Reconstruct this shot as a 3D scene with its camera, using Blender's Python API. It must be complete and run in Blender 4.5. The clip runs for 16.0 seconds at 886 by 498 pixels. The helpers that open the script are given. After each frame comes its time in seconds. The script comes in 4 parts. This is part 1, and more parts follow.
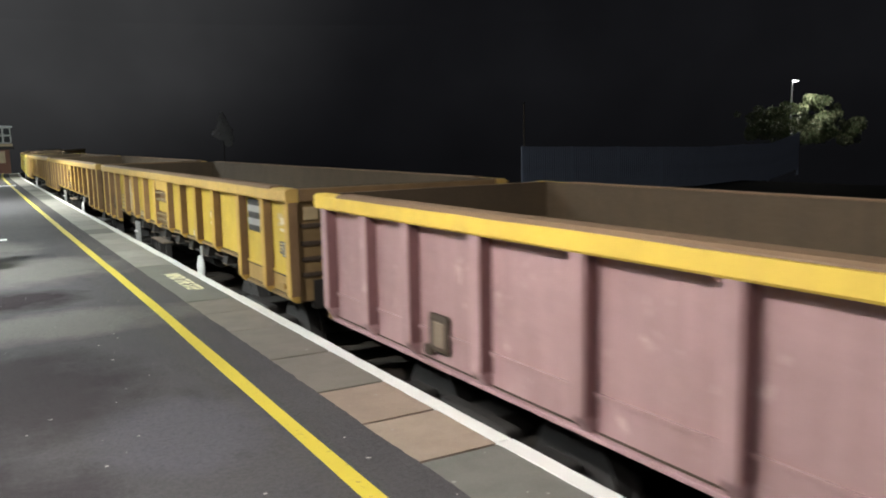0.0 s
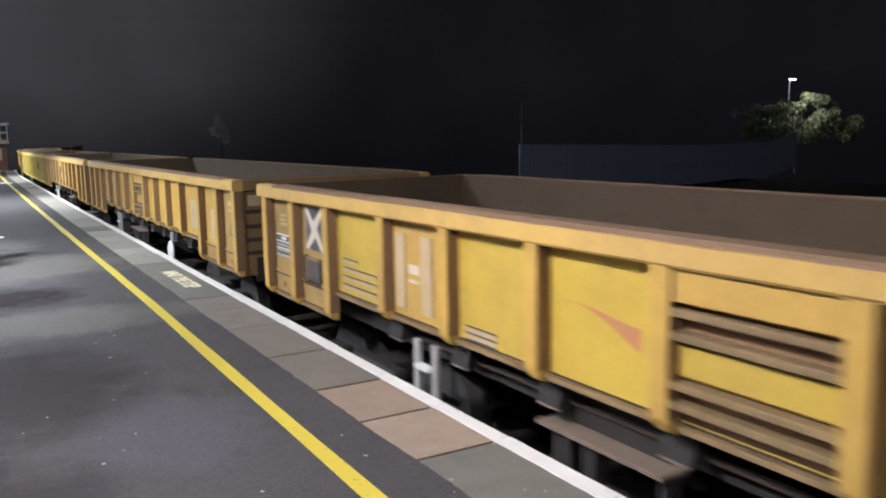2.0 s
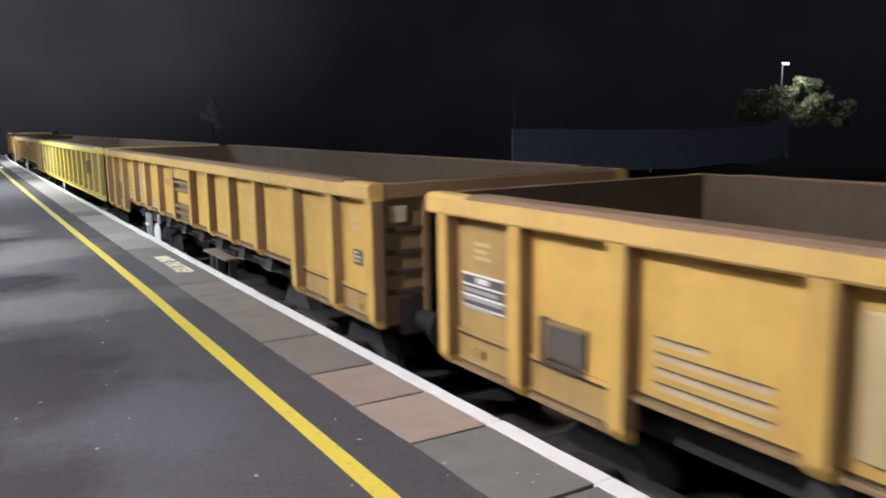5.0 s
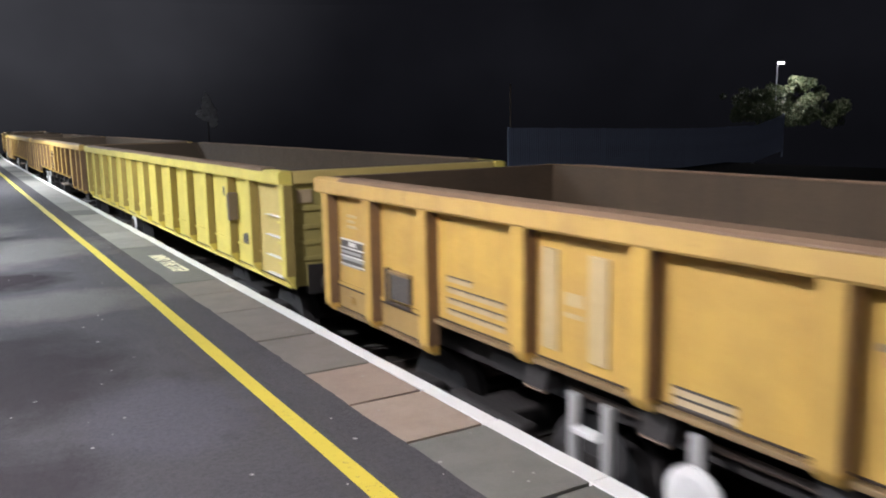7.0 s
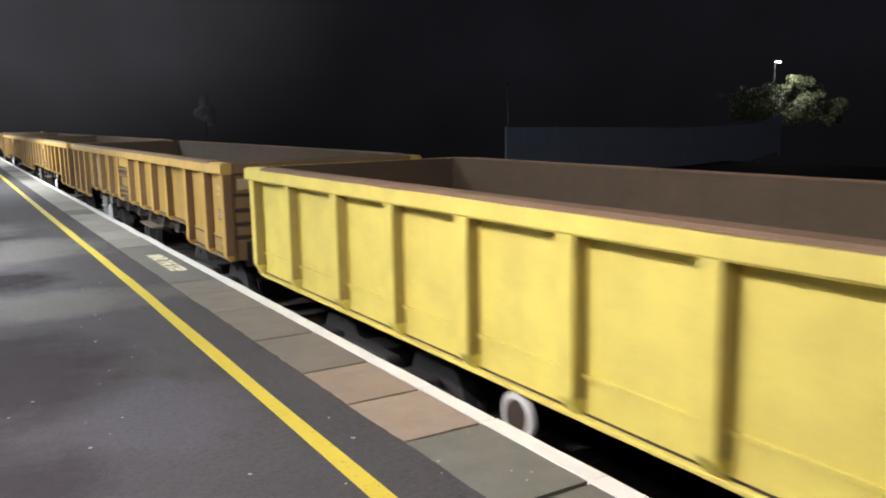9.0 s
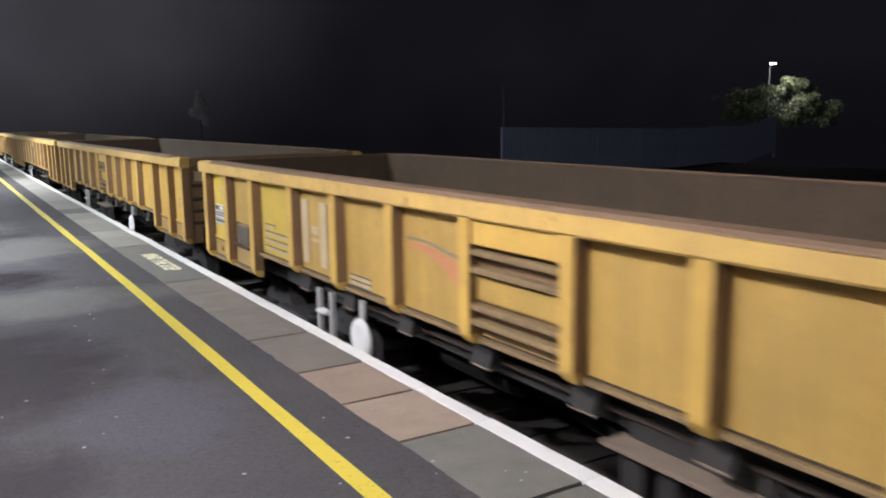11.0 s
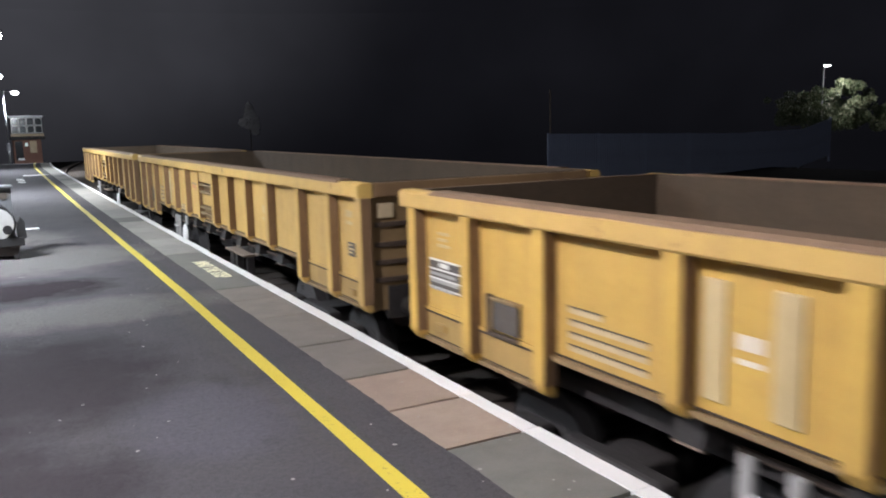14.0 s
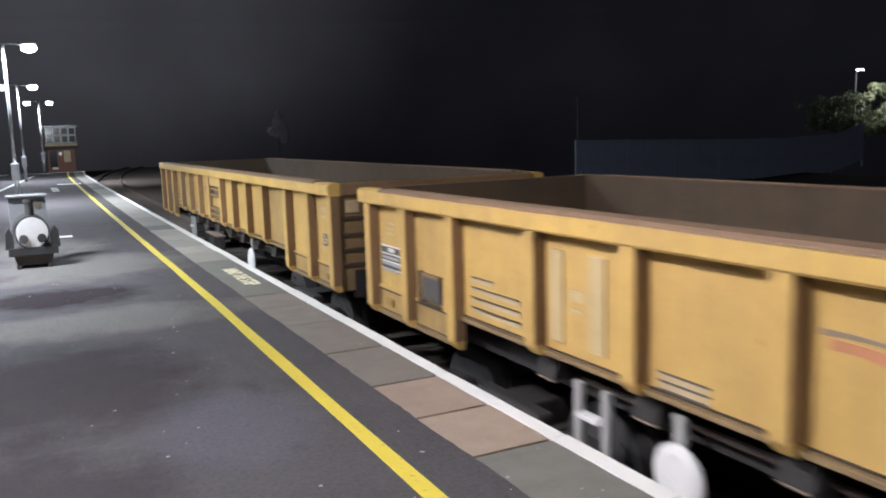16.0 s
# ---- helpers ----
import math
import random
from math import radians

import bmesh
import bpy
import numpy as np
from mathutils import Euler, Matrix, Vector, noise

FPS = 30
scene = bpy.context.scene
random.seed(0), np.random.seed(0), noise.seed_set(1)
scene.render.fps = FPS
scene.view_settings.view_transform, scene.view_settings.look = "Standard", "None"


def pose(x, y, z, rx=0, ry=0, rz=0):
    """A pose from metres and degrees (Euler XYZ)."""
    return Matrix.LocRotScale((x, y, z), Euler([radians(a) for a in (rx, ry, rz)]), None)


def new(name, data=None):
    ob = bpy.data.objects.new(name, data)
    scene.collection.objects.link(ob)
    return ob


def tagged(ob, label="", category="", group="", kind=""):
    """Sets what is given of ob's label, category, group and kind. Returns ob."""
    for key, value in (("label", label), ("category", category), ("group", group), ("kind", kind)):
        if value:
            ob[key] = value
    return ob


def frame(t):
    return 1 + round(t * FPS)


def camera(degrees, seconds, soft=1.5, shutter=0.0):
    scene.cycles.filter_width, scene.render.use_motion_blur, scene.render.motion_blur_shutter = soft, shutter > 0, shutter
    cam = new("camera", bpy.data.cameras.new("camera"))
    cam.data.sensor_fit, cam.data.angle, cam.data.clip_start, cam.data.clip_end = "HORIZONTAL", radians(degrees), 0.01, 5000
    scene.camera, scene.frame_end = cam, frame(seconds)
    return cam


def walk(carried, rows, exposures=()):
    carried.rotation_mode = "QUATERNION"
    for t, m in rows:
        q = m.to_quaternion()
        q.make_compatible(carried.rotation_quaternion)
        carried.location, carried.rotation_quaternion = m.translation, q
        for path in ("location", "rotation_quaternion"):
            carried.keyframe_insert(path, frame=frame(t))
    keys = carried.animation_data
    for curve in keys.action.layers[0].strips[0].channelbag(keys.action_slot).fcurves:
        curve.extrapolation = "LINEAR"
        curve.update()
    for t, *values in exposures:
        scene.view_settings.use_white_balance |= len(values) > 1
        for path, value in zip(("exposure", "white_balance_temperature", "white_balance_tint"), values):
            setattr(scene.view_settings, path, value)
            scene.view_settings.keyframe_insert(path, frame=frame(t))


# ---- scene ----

EYE = (0.0, 0.0, 1.72)
LENS = 56.8
cam = camera(LENS, 16.0, soft=1.9, shutter=0.4)
TURNS = (
    (0.0, 82.220, 1.126, -30.399),
    (0.5, 82.236, 1.186, -30.490),
    (1.0, 82.264, 1.079, -30.546),
    (1.5, 82.125, 1.024, -30.618),
    (2.0, 82.071, 1.034, -30.565),
    (2.5, 81.987, 0.980, -30.795),
    (3.0, 81.731, 1.105, -30.649),
    (3.5, 81.496, 1.087, -30.641),
    (6.0, 80.862, 1.036, -31.363),
    (6.5, 80.873, 1.056, -31.424),
    (7.0, 80.913, 0.986, -31.350),
    (7.5, 80.983, 1.062, -31.273),
    (8.0, 80.964, 0.858, -31.461),
    (8.5, 80.870, 1.020, -31.430),
    (11.0, 80.851, 0.802, -31.813),
    (11.5, 81.074, 1.286, -31.065),
    (12.0, 81.254, 1.457, -30.314),
    (12.5, 81.269, 1.453, -30.027),
    (13.0, 81.222, 1.408, -29.780),
    (13.5, 81.318, 1.332, -29.371),
    (14.0, 81.414, 1.417, -28.623),
    (14.5, 81.507, 1.522, -28.037),
    (15.0, 81.660, 1.567, -27.659),
    (15.5, 81.807, 1.662, -27.057),
    (16.0, 81.966, 1.768, -26.752),
)
# the camera's white balance drifts from greenish to violet in the first second
BALANCE = ((0.0, 0.0, 6650, 2.0), (0.6, 0.0, 6550, 5.0), (1.5, 0.0, 6180, 12.0), (7.8, 0.0, 6080, 12.0), (8.5, 0.0, 6420, 11.0), (11.0, 0.0, 6150, 12.0), (16.0, 0.0, 6080, 12.0))
walk(cam, [(t, pose(*EYE, rx, ry, rz)) for t, rx, ry, rz in TURNS], BALANCE)

# ---- the line of the track: nearly straight, then a bend to the right ----
EDGE = 2.563          # platform edge beside the camera
RAIL = -0.915         # top of rail under the platform's surface
BEND, RADIUS = 47.0, 230.0
GENTLE = 0.0002
CENTRE = 1.496        # platform edge to track centre


def line(s, off):
    """Place and heading (radians, to the left) at s metres along the platform edge, off metres to its right."""
    a = GENTLE * min(s, BEND) if s > 0 else 0.0
    x, y = EDGE + GENTLE * min(s, BEND) ** 2 / 2 * (s > 0), min(s, BEND)
    if s > BEND:
        b = (s - BEND) / RADIUS
        x += RADIUS * (math.cos(a) - math.cos(a + b))
        y += RADIUS * (math.sin(a + b) - math.sin(a))
        a += b
    return x + off * math.cos(a), y - off * math.sin(a), -a


# ---- light ----
world = bpy.data.worlds.new("night")
scene.world = world
world.use_nodes = True
wn = world.node_tree
sky = wn.nodes["Background"]
# night sky, with the station lamps' hazy glow and glare put into its colour
place = wn.nodes.new("ShaderNodeTexCoord")
aim = wn.nodes.new("ShaderNodeVectorMath")
aim.operation = "DOT_PRODUCT"
aim.inputs[1].default_value = Vector((-0.12, 1.0, 0.42)).normalized()
wn.links.new(place.outputs["Generated"], aim.inputs[0])
fall = wn.nodes.new("ShaderNodeMapRange")
fall.interpolation_type = "SMOOTHERSTEP"
for key, v in (("From Min", 0.79), ("From Max", 1.0), ("To Min", 0.0), ("To Max", 1.0)):
    fall.inputs[key].default_value = v
wn.links.new(aim.outputs["Value"], fall.inputs["Value"])
tint = wn.nodes.new("ShaderNodeMix")
tint.data_type = "RGBA"
tint.inputs[6].default_value = (0.0068, 0.0067, 0.0084, 1)
tint.inputs[7].default_value = (0.050, 0.049, 0.054, 1)
wn.links.new(fall.outputs["Result"], tint.inputs["Factor"])
mottle = wn.nodes.new("ShaderNodeTexNoise")
mottle.inputs["Scale"].default_value, mottle.inputs["Detail"].default_value = 7.0, 3.0
wn.links.new(place.outputs["Generated"], mottle.inputs["Vector"])
uneven = wn.nodes.new("ShaderNodeMapRange")
for key, v in (("From Min", 0.25), ("From Max", 0.75), ("To Min", 0.80), ("To Max", 1.20)):
    uneven.inputs[key].default_value = v
wn.links.new(mottle.outputs["Fac"], uneven.inputs["Value"])
wn.links.new(uneven.outputs["Result"], sky.inputs["Strength"])
wn.links.new(tint.outputs[2], sky.inputs["Color"])

COOL = (0.93, 0.965, 1.0)  # cooler tint added further along the platform, to mute the far wagons' orange
# along, across, watts of each head, degrees by which the heads tilt outwards and ahead
LAMP_ROW = ((-8.5, -2.4, 480, 15, 0), (4.2, -2.2, 530, 44, -22), (12.0, -2.5, 720, -22, 8), (26.8, -0.36, 660, -20, 0), (44.6, -0.18, 560, -20, 0), (61.0, 0.9, 1400, 0, 40))
HEAD_Z = 4.62
ARM = 0.66


def lamp_light(x, y, z, watts, size=0.35, lean=0.0, ahead=0.0, colour=(1.0, 0.95, 0.965)):
    data = bpy.data.lights.new("lamp_light", "AREA")
    data.shape, data.size, data.energy, data.color = "DISK", size, watts, colour
    ob = new("lamp_light", data)
    ob.matrix_world = pose(x, y, z, ahead, lean, 0)
    return ob


for ly, lx, watts, tilt, ahead in LAMP_ROW:
    for side in (-1, 1):
        lamp_light(lx + side * ARM, ly, HEAD_Z - 0.3, watts, lean=-side * tilt, ahead=ahead, colour=COOL if ly > 10 else (1.0, 0.945, 0.95))
far_light = lamp_light(44.6, 31.7, 4.6, 200, 0.4)

# ---- materials ----


def grey(v):
    return (v, v, v, 1)


class Nodes:
    """A node material with short helpers."""

    def __init__(self, name):
        self.mat = bpy.data.materials.new(name)
        self.mat.use_nodes = True
        self.t = self.mat.node_tree
        self.b = self.t.nodes["Principled BSDF"]
        self.co = self.add("ShaderNodeTexCoord").outputs["Object"]

    def add(self, kind):
        return self.t.nodes.new(kind)

    def put(self, value, socket):
        if isinstance(value, bpy.types.NodeSocket):
            self.t.links.new(value, socket)
        elif isinstance(value, tuple) and len(value) == 3:
            socket.default_value = (*value, 1)
        else:
            socket.default_value = value

    def noise(self, scale, detail=4.0, rough=0.6, stretch=(1, 1, 1), shift=None):
        m = self.add("ShaderNodeMapping")
        self.t.links.new(self.co, m.inputs["Vector"])
        m.inputs["Scale"].default_value = stretch
        if shift is not None:
            self.t.links.new(shift, m.inputs["Location"])
        n = self.add("ShaderNodeTexNoise")
        self.t.links.new(m.outputs["Vector"], n.inputs["Vector"])
        n.inputs["Scale"].default_value, n.inputs["Detail"].default_value, n.inputs["Roughness"].default_value = scale, detail, rough
        return n.outputs["Fac"]

    def ramp(self, value, lo, hi, a=0.0, b=1.0):
        n = self.add("ShaderNodeMapRange")
        self.put(value, n.inputs["Value"])
        for key, v in (("From Min", lo), ("From Max", hi), ("To Min", a), ("To Max", b)):
            n.inputs[key].default_value = v
        return n.outputs["Result"]

    def mix(self, fac, a, b):
        n = self.add("ShaderNodeMix")
        n.data_type = "RGBA"
        self.put(fac, n.inputs["Factor"])
        self.put(a, n.inputs[6])
        self.put(b, n.inputs[7])
        return n.outputs[2]

    def calc(self, op, a, b):
        n = self.add("ShaderNodeMath")
        n.operation = op
        self.put(a, n.inputs[0])
        self.put(b, n.inputs[1])
        return n.outputs[0]

    def rand(self):
        return self.add("ShaderNodeObjectInfo").outputs["Random"]

    def island(self):
        return self.add("ShaderNodeNewGeometry").outputs["Random Per Island"]

    def axis(self, k):
        n = self.add("ShaderNodeSeparateXYZ")
        self.t.links.new(self.co, n.inputs[0])
        return n.outputs[k]

    def done(self, colour, rough=0.6, metal=0.0, bump=None, depth=0.01, strength=0.5, spec=0.5):
        self.put(colour, self.b.inputs["Base Color"])
        self.put(rough, self.b.inputs["Roughness"])
        self.put(metal, self.b.inputs["Metallic"])
        self.put(spec, self.b.inputs["Specular IOR Level"])
        if bump is not None:
            n = self.add("ShaderNodeBump")
            n.inputs["Strength"].default_value, n.inputs["Distance"].default_value = strength, depth
            self.t.links.new(bump, n.inputs["Height"])
            self.t.links.new(n.outputs["Normal"], self.b.inputs["Normal"])
        return self.mat


def painted(name, clean, dirty, rust_or_glare=(0.16, 0.075, 0.035), wear=0.55, rust_amount=0.66, rough=0.5):
    """Weathered paint on steel: faded paint, brown dust in runs, spots of rust or pale glare."""
    n = Nodes(name)
    shift = n.add("ShaderNodeVectorMath")
    shift.operation = "SCALE"
    shift.inputs[0].default_value = (37.0, 19.0, 11.0)
    n.t.links.new(n.rand(), shift.inputs["Scale"])
    off = shift.outputs[0]
    broad = n.noise(1.3, 3, 0.6, shift=off)
    runs = n.noise(2.2, 5, 0.65, (1, 5, 0.55), shift=off)
    grain = n.noise(38, 5, 0.7, shift=off)
    dirt = n.ramp(n.calc("ADD", n.calc("MULTIPLY", broad, 0.5), n.calc("MULTIPLY", runs, 0.5)), wear - 0.17, wear + 0.2)
    each = n.ramp(n.rand(), 0, 1, 0.0, 0.28)
    colour = n.mix(each, clean, dirty)
    colour = n.mix(n.calc("MULTIPLY", dirt, 0.8), colour, dirty)
    colour = n.mix(n.ramp(grain, 0.45, 0.75, 0, 0.09), colour, (dirty[0] * 0.45, dirty[1] * 0.42, dirty[2] * 0.45))
    rusty = n.ramp(n.noise(5.5, 8, 0.72, (1, 1.0, 0.8), shift=off), rust_amount, rust_amount + 0.07, 0, 0.85)
    colour = n.mix(rusty, colour, rust_or_glare)
    streak = n.ramp(n.noise(3.1, 7, 0.7, (1, 4.5, 0.3), shift=off), 0.56, 0.76, 0, 0.22)
    colour = n.mix(streak, colour, tuple(v * 0.5 for v in dirty))
    blotch = n.ramp(n.noise(2.6, 4, 0.6, (1, 1, 1.3), shift=off), 0.40, 0.68, 0.0, 0.34)
    colour = n.mix(blotch, colour, tuple(0.6 * a + 0.1 * b for a, b in zip(dirty, clean)))
    return n.done(colour, n.ramp(grain, 0.3, 0.7, rough - 0.08, rough + 0.2), 0.0, n.calc("ADD", broad, n.calc("MULTIPLY", grain, 0.05)), 0.05, 0.32)


M = {}
M["yellow"] = painted("weathered_yellow_paint", (0.63, 0.405, 0.086), (0.41, 0.255, 0.076), wear=0.55)
M["ochre"] = painted("dusty_ochre_paint", (0.46, 0.305, 0.095), (0.27, 0.17, 0.068), wear=0.5)
M["dusty"] = painted("dusty_khaki_yellow_paint", (0.60, 0.395, 0.115), (0.42, 0.268, 0.095), wear=0.55)
M["drab"] = painted("drab_yellow_paint", (0.52, 0.34, 0.078), (0.34, 0.215, 0.066), wear=0.52)
M["brown"] = painted("dirty_shaded_brown_paint", (0.31, 0.195, 0.09), (0.17, 0.105, 0.057), wear=0.45)
M["fresh"] = painted("fresh_yellow_paint", (0.60, 0.43, 0.06), (0.46, 0.31, 0.07), wear=0.62, rust_amount=0.75)
M["lemon"] = painted("bright_yellow_paint", (0.75, 0.635, 0.14), (0.63, 0.51, 0.13), wear=0.66, rust_amount=0.74)
# Pale spots here: scuffs, and the panels' glossy glare put into the colour.
M["pink"] = painted("faded_pinkish_maroon_paint", (0.45, 0.295, 0.305), (0.29, 0.175, 0.175), rust_or_glare=(0.55, 0.41, 0.405), wear=0.53, rust_amount=0.60, rough=0.34)
M["rim"] = painted("chipped_orange_yellow_rim_paint", (0.64, 0.425, 0.105), (0.45, 0.29, 0.11), wear=0.55, rust_amount=0.62)
M["rim_bright"] = painted("bright_chipped_yellow_rim_paint", (0.74, 0.53, 0.085), (0.58, 0.38, 0.09), wear=0.62, rust_amount=0.68)
M["sand"] = painted("sandy_yellow_paint", (0.66, 0.52, 0.17), (0.54, 0.41, 0.15), wear=0.55, rust_amount=0.72)
M["plate"] = painted("faded_pale_plate_paint", (0.58, 0.46, 0.24), (0.44, 0.33, 0.16), wear=0.5)
# Paints for the wagon ends: dirt, plus shade put into the darker colour.
M["end_dark"] = painted("shaded_brown_end_steel", (0.10, 0.068, 0.038), (0.06, 0.042, 0.028), rough=0.7)
M["olive_dark"] = painted("grimy_olive_end_steel", (0.43, 0.36, 0.11), (0.29, 0.24, 0.08), rough=0.7)
M["end_stub"] = painted("shaded_brown_end_paint", (0.26, 0.17, 0.073), (0.155, 0.10, 0.048), rough=0.7)
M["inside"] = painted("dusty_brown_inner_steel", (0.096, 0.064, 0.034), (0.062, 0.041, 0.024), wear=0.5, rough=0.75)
M["bare"] = painted("brown_dust_on_rim", (0.26, 0.165, 0.095), (0.18, 0.112, 0.064), wear=0.5, rough=0.7)
M["under"] = painted("black_grimy_underframe", (0.022, 0.020, 0.020), (0.032, 0.026, 0.022), rust_or_glare=(0.04, 0.025, 0.016), rough=0.65)
M["grime"] = painted("brown_grimy_steel", (0.065, 0.043, 0.028), (0.042, 0.03, 0.022), rough=0.7)
M["white"] = painted("white_painted_steel", (0.78, 0.78, 0.76), (0.6, 0.58, 0.54), wear=0.68, rust_amount=0.8)
M["cream"] = painted("dirty_white_paint", (0.58, 0.47, 0.30), (0.44, 0.32, 0.17), wear=0.55, rust_amount=0.72)
M["pale"] = painted("grimy_white_steel", (0.42, 0.42, 0.41), (0.28, 0.27, 0.25), wear=0.55)
M["black"] = painted("black_panel_paint", (0.03, 0.03, 0.032), (0.05, 0.045, 0.04), wear=0.62, rust_amount=0.85)
M["slate"] = painted("dark_grey_plate", (0.075, 0.07, 0.07), (0.11, 0.085, 0.06), wear=0.6, rust_amount=0.8)
M["red"] = painted("faded_red_paint", (0.52, 0.19, 0.11), (0.48, 0.25, 0.11), wear=0.5)
M["label"] = painted("worn_white_label_paint", (0.74, 0.68, 0.58), (0.58, 0.47, 0.31), wear=0.62, rust_amount=0.78)
M["notice_blue"] = painted("dark_blue_notice_paint", (0.075, 0.07, 0.095), (0.09, 0.075, 0.085), wear=0.6, rust_amount=0.85)
M["sill_dust"] = painted("brown_grey_dusty_steel", (0.24, 0.19, 0.14), (0.15, 0.11, 0.08), wear=0.5, rough=0.75)
M["wheel"] = painted("dark_grey_wheel_steel", (0.045, 0.041, 0.040), (0.030, 0.028, 0.027), rust_or_glare=(0.05, 0.035, 0.025), rough=0.7)
# Darker copies of the body paints, with shade put into the colour.
M["flank"] = painted("brown_shaded_stake_paint", (0.26, 0.155, 0.075), (0.16, 0.095, 0.05), wear=0.48, rough=0.65)
M["maroon"] = painted("shaded_maroon_stake_paint", (0.23, 0.115, 0.12), (0.15, 0.075, 0.078), wear=0.48)
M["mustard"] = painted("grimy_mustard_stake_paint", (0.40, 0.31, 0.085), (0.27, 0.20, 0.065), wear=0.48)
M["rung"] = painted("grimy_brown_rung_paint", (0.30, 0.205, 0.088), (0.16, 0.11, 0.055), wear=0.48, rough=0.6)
M["blue"] = painted("faded_blue_grey_paint", (0.20, 0.18, 0.17), (0.32, 0.22, 0.11), wear=0.5)


def plain(name, colour, rough=0.6, metal=0.0, vary=0.25, scale=12.0, spec=0.5):
    n = Nodes(name)
    f = n.noise(scale, 5)
    dark = tuple(c * (1 - vary) for c in colour)
    return n.done(n.mix(f, dark, colour), rough, metal, f, 0.01, 0.2, spec)


def asphalt():
    n = Nodes("worn_dark_platform_asphalt")
    fine = n.noise(75, 4, 0.75)
    grit = n.noise(210, 2, 0.6)
    mid = n.noise(7, 6, 0.7)
    broad = n.noise(0.8, 5, 0.6, (1.3, 0.7, 1))
    warp = n.ramp(n.noise(1.7, 5, 0.65), 0.3, 0.7, -0.4, 0.4)

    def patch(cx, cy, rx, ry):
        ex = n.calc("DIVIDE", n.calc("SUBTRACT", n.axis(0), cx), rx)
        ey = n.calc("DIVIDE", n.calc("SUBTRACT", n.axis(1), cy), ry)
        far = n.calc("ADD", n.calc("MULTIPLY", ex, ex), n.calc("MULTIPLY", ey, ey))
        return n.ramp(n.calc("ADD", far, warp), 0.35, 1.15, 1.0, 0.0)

    # Broad noise and three soft ellipses where the asphalt is darker.
    darkened = n.ramp(broad, 0.58, 0.80)
    darkened = n.calc("MAXIMUM", darkened, patch(0.25, 10.15, 0.95, 0.72))
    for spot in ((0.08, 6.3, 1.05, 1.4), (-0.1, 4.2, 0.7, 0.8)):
        darkened = n.calc("MAXIMUM", darkened, n.calc("MULTIPLY", patch(*spot), 0.72))
    # Lighter bluish patch: the wet sheen is put into the colour here.
    worn = patch(1.0, 4.9, 0.55, 0.75)
    # Paler ellipses: pools of lamp light put into the asphalt's colour.
    pale = patch(0.55, 8.55, 1.5, 0.75)
    for spot in ((0.5, 12.6, 1.6, 1.5), (-0.2, 15.5, 1.3, 1.6)):
        pale = n.calc("MAXIMUM", pale, patch(*spot))
    c = n.mix(n.ramp(broad, 0.3, 0.7), (0.048, 0.045, 0.051), (0.088, 0.085, 0.086))
    c = n.mix(n.ramp(mid, 0.35, 0.75, 0, 0.6), c, (0.072, 0.069, 0.072))
    c = n.mix(n.calc("MULTIPLY", worn, 0.7), c, (0.098, 0.096, 0.115))
    c = n.mix(n.calc("MULTIPLY", pale, 0.75), c, (0.175, 0.166, 0.150))
    c = n.mix(n.ramp(fine, 0.42, 0.68, 0, 0.55), c, (0.100, 0.094, 0.100))
    c = n.mix(n.ramp(n.noise(31, 5, 0.8), 0.44, 0.64, 0, 0.5), c, (0.036, 0.033, 0.037))
    c = n.mix(n.calc("MULTIPLY", darkened, 0.76), c, (0.030, 0.0235, 0.0265))
    c = n.mix(n.ramp(grit, 0.66, 0.74, 0, 0.5), c, (0.16, 0.152, 0.145))
    shine = n.calc("MULTIPLY", n.calc("MULTIPLY", n.ramp(darkened, 0, 1, 0.17, 0.005), n.ramp(pale, 0, 1, 0.95, 1.5)), n.ramp(mid, 0.3, 0.7, 0.75, 1.15))
    return n.done(c, n.ramp(darkened, 0, 1, 0.86, 0.80), 0, n.calc("ADD", fine, n.calc("MULTIPLY", mid, 0.6)), 0.012, 0.7, shine)


def concrete(name, a, b, rough=0.75):
    n = Nodes(name)
    each = n.rand()
    g, m = n.noise(70, 4, 0.7), n.noise(3.5, 6, 0.65)
    c = n.mix(each, a, b)
    c = n.mix(n.ramp(m, 0.4, 0.75, 0, 0.5), c, tuple(v * 0.55 for v in a))
    c = n.mix(n.ramp(g, 0.55, 0.75, 0, 0.4), c, tuple(v * 1.35 for v in b))
    return n.done(c, rough, 0, n.calc("ADD", m, n.calc("MULTIPLY", g, 0.4)), 0.008, 0.4)


def road_paint(name, colour, under, gone):
    n = Nodes(name)
    f = n.noise(26, 7, 0.75)
    m = n.noise(2.2, 4, 0.6)
    c = n.mix(m, tuple(v * 0.78 for v in colour), colour)
    c = n.mix(n.ramp(f, gone, gone + 0.08), c, under)
    return n.done(c, 0.55, 0, f, 0.004, 0.4)


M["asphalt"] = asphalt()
M["slab"] = concrete("greenish_grey_concrete_slab", (0.129, 0.129, 0.114), (0.163, 0.161, 0.142))
M["slab_pink"] = concrete("pinkish_brown_concrete_slab", (0.27, 0.205, 0.16), (0.30, 0.235, 0.185))
M["slab_pale"] = concrete("pale_grey_concrete_slab", (0.225, 0.218, 0.195), (0.29, 0.278, 0.247))
M["slab_warm"] = concrete("brownish_grey_concrete_slab", (0.162, 0.144, 0.123), (0.195, 0.173, 0.148))
M["wall"] = concrete("stained_platform_wall_brick", (0.06, 0.05, 0.045), (0.09, 0.075, 0.06), 0.85)
M["white_line"] = road_paint("white_edge_paint", (0.82, 0.82, 0.80), (0.3, 0.29, 0.26), 0.65)
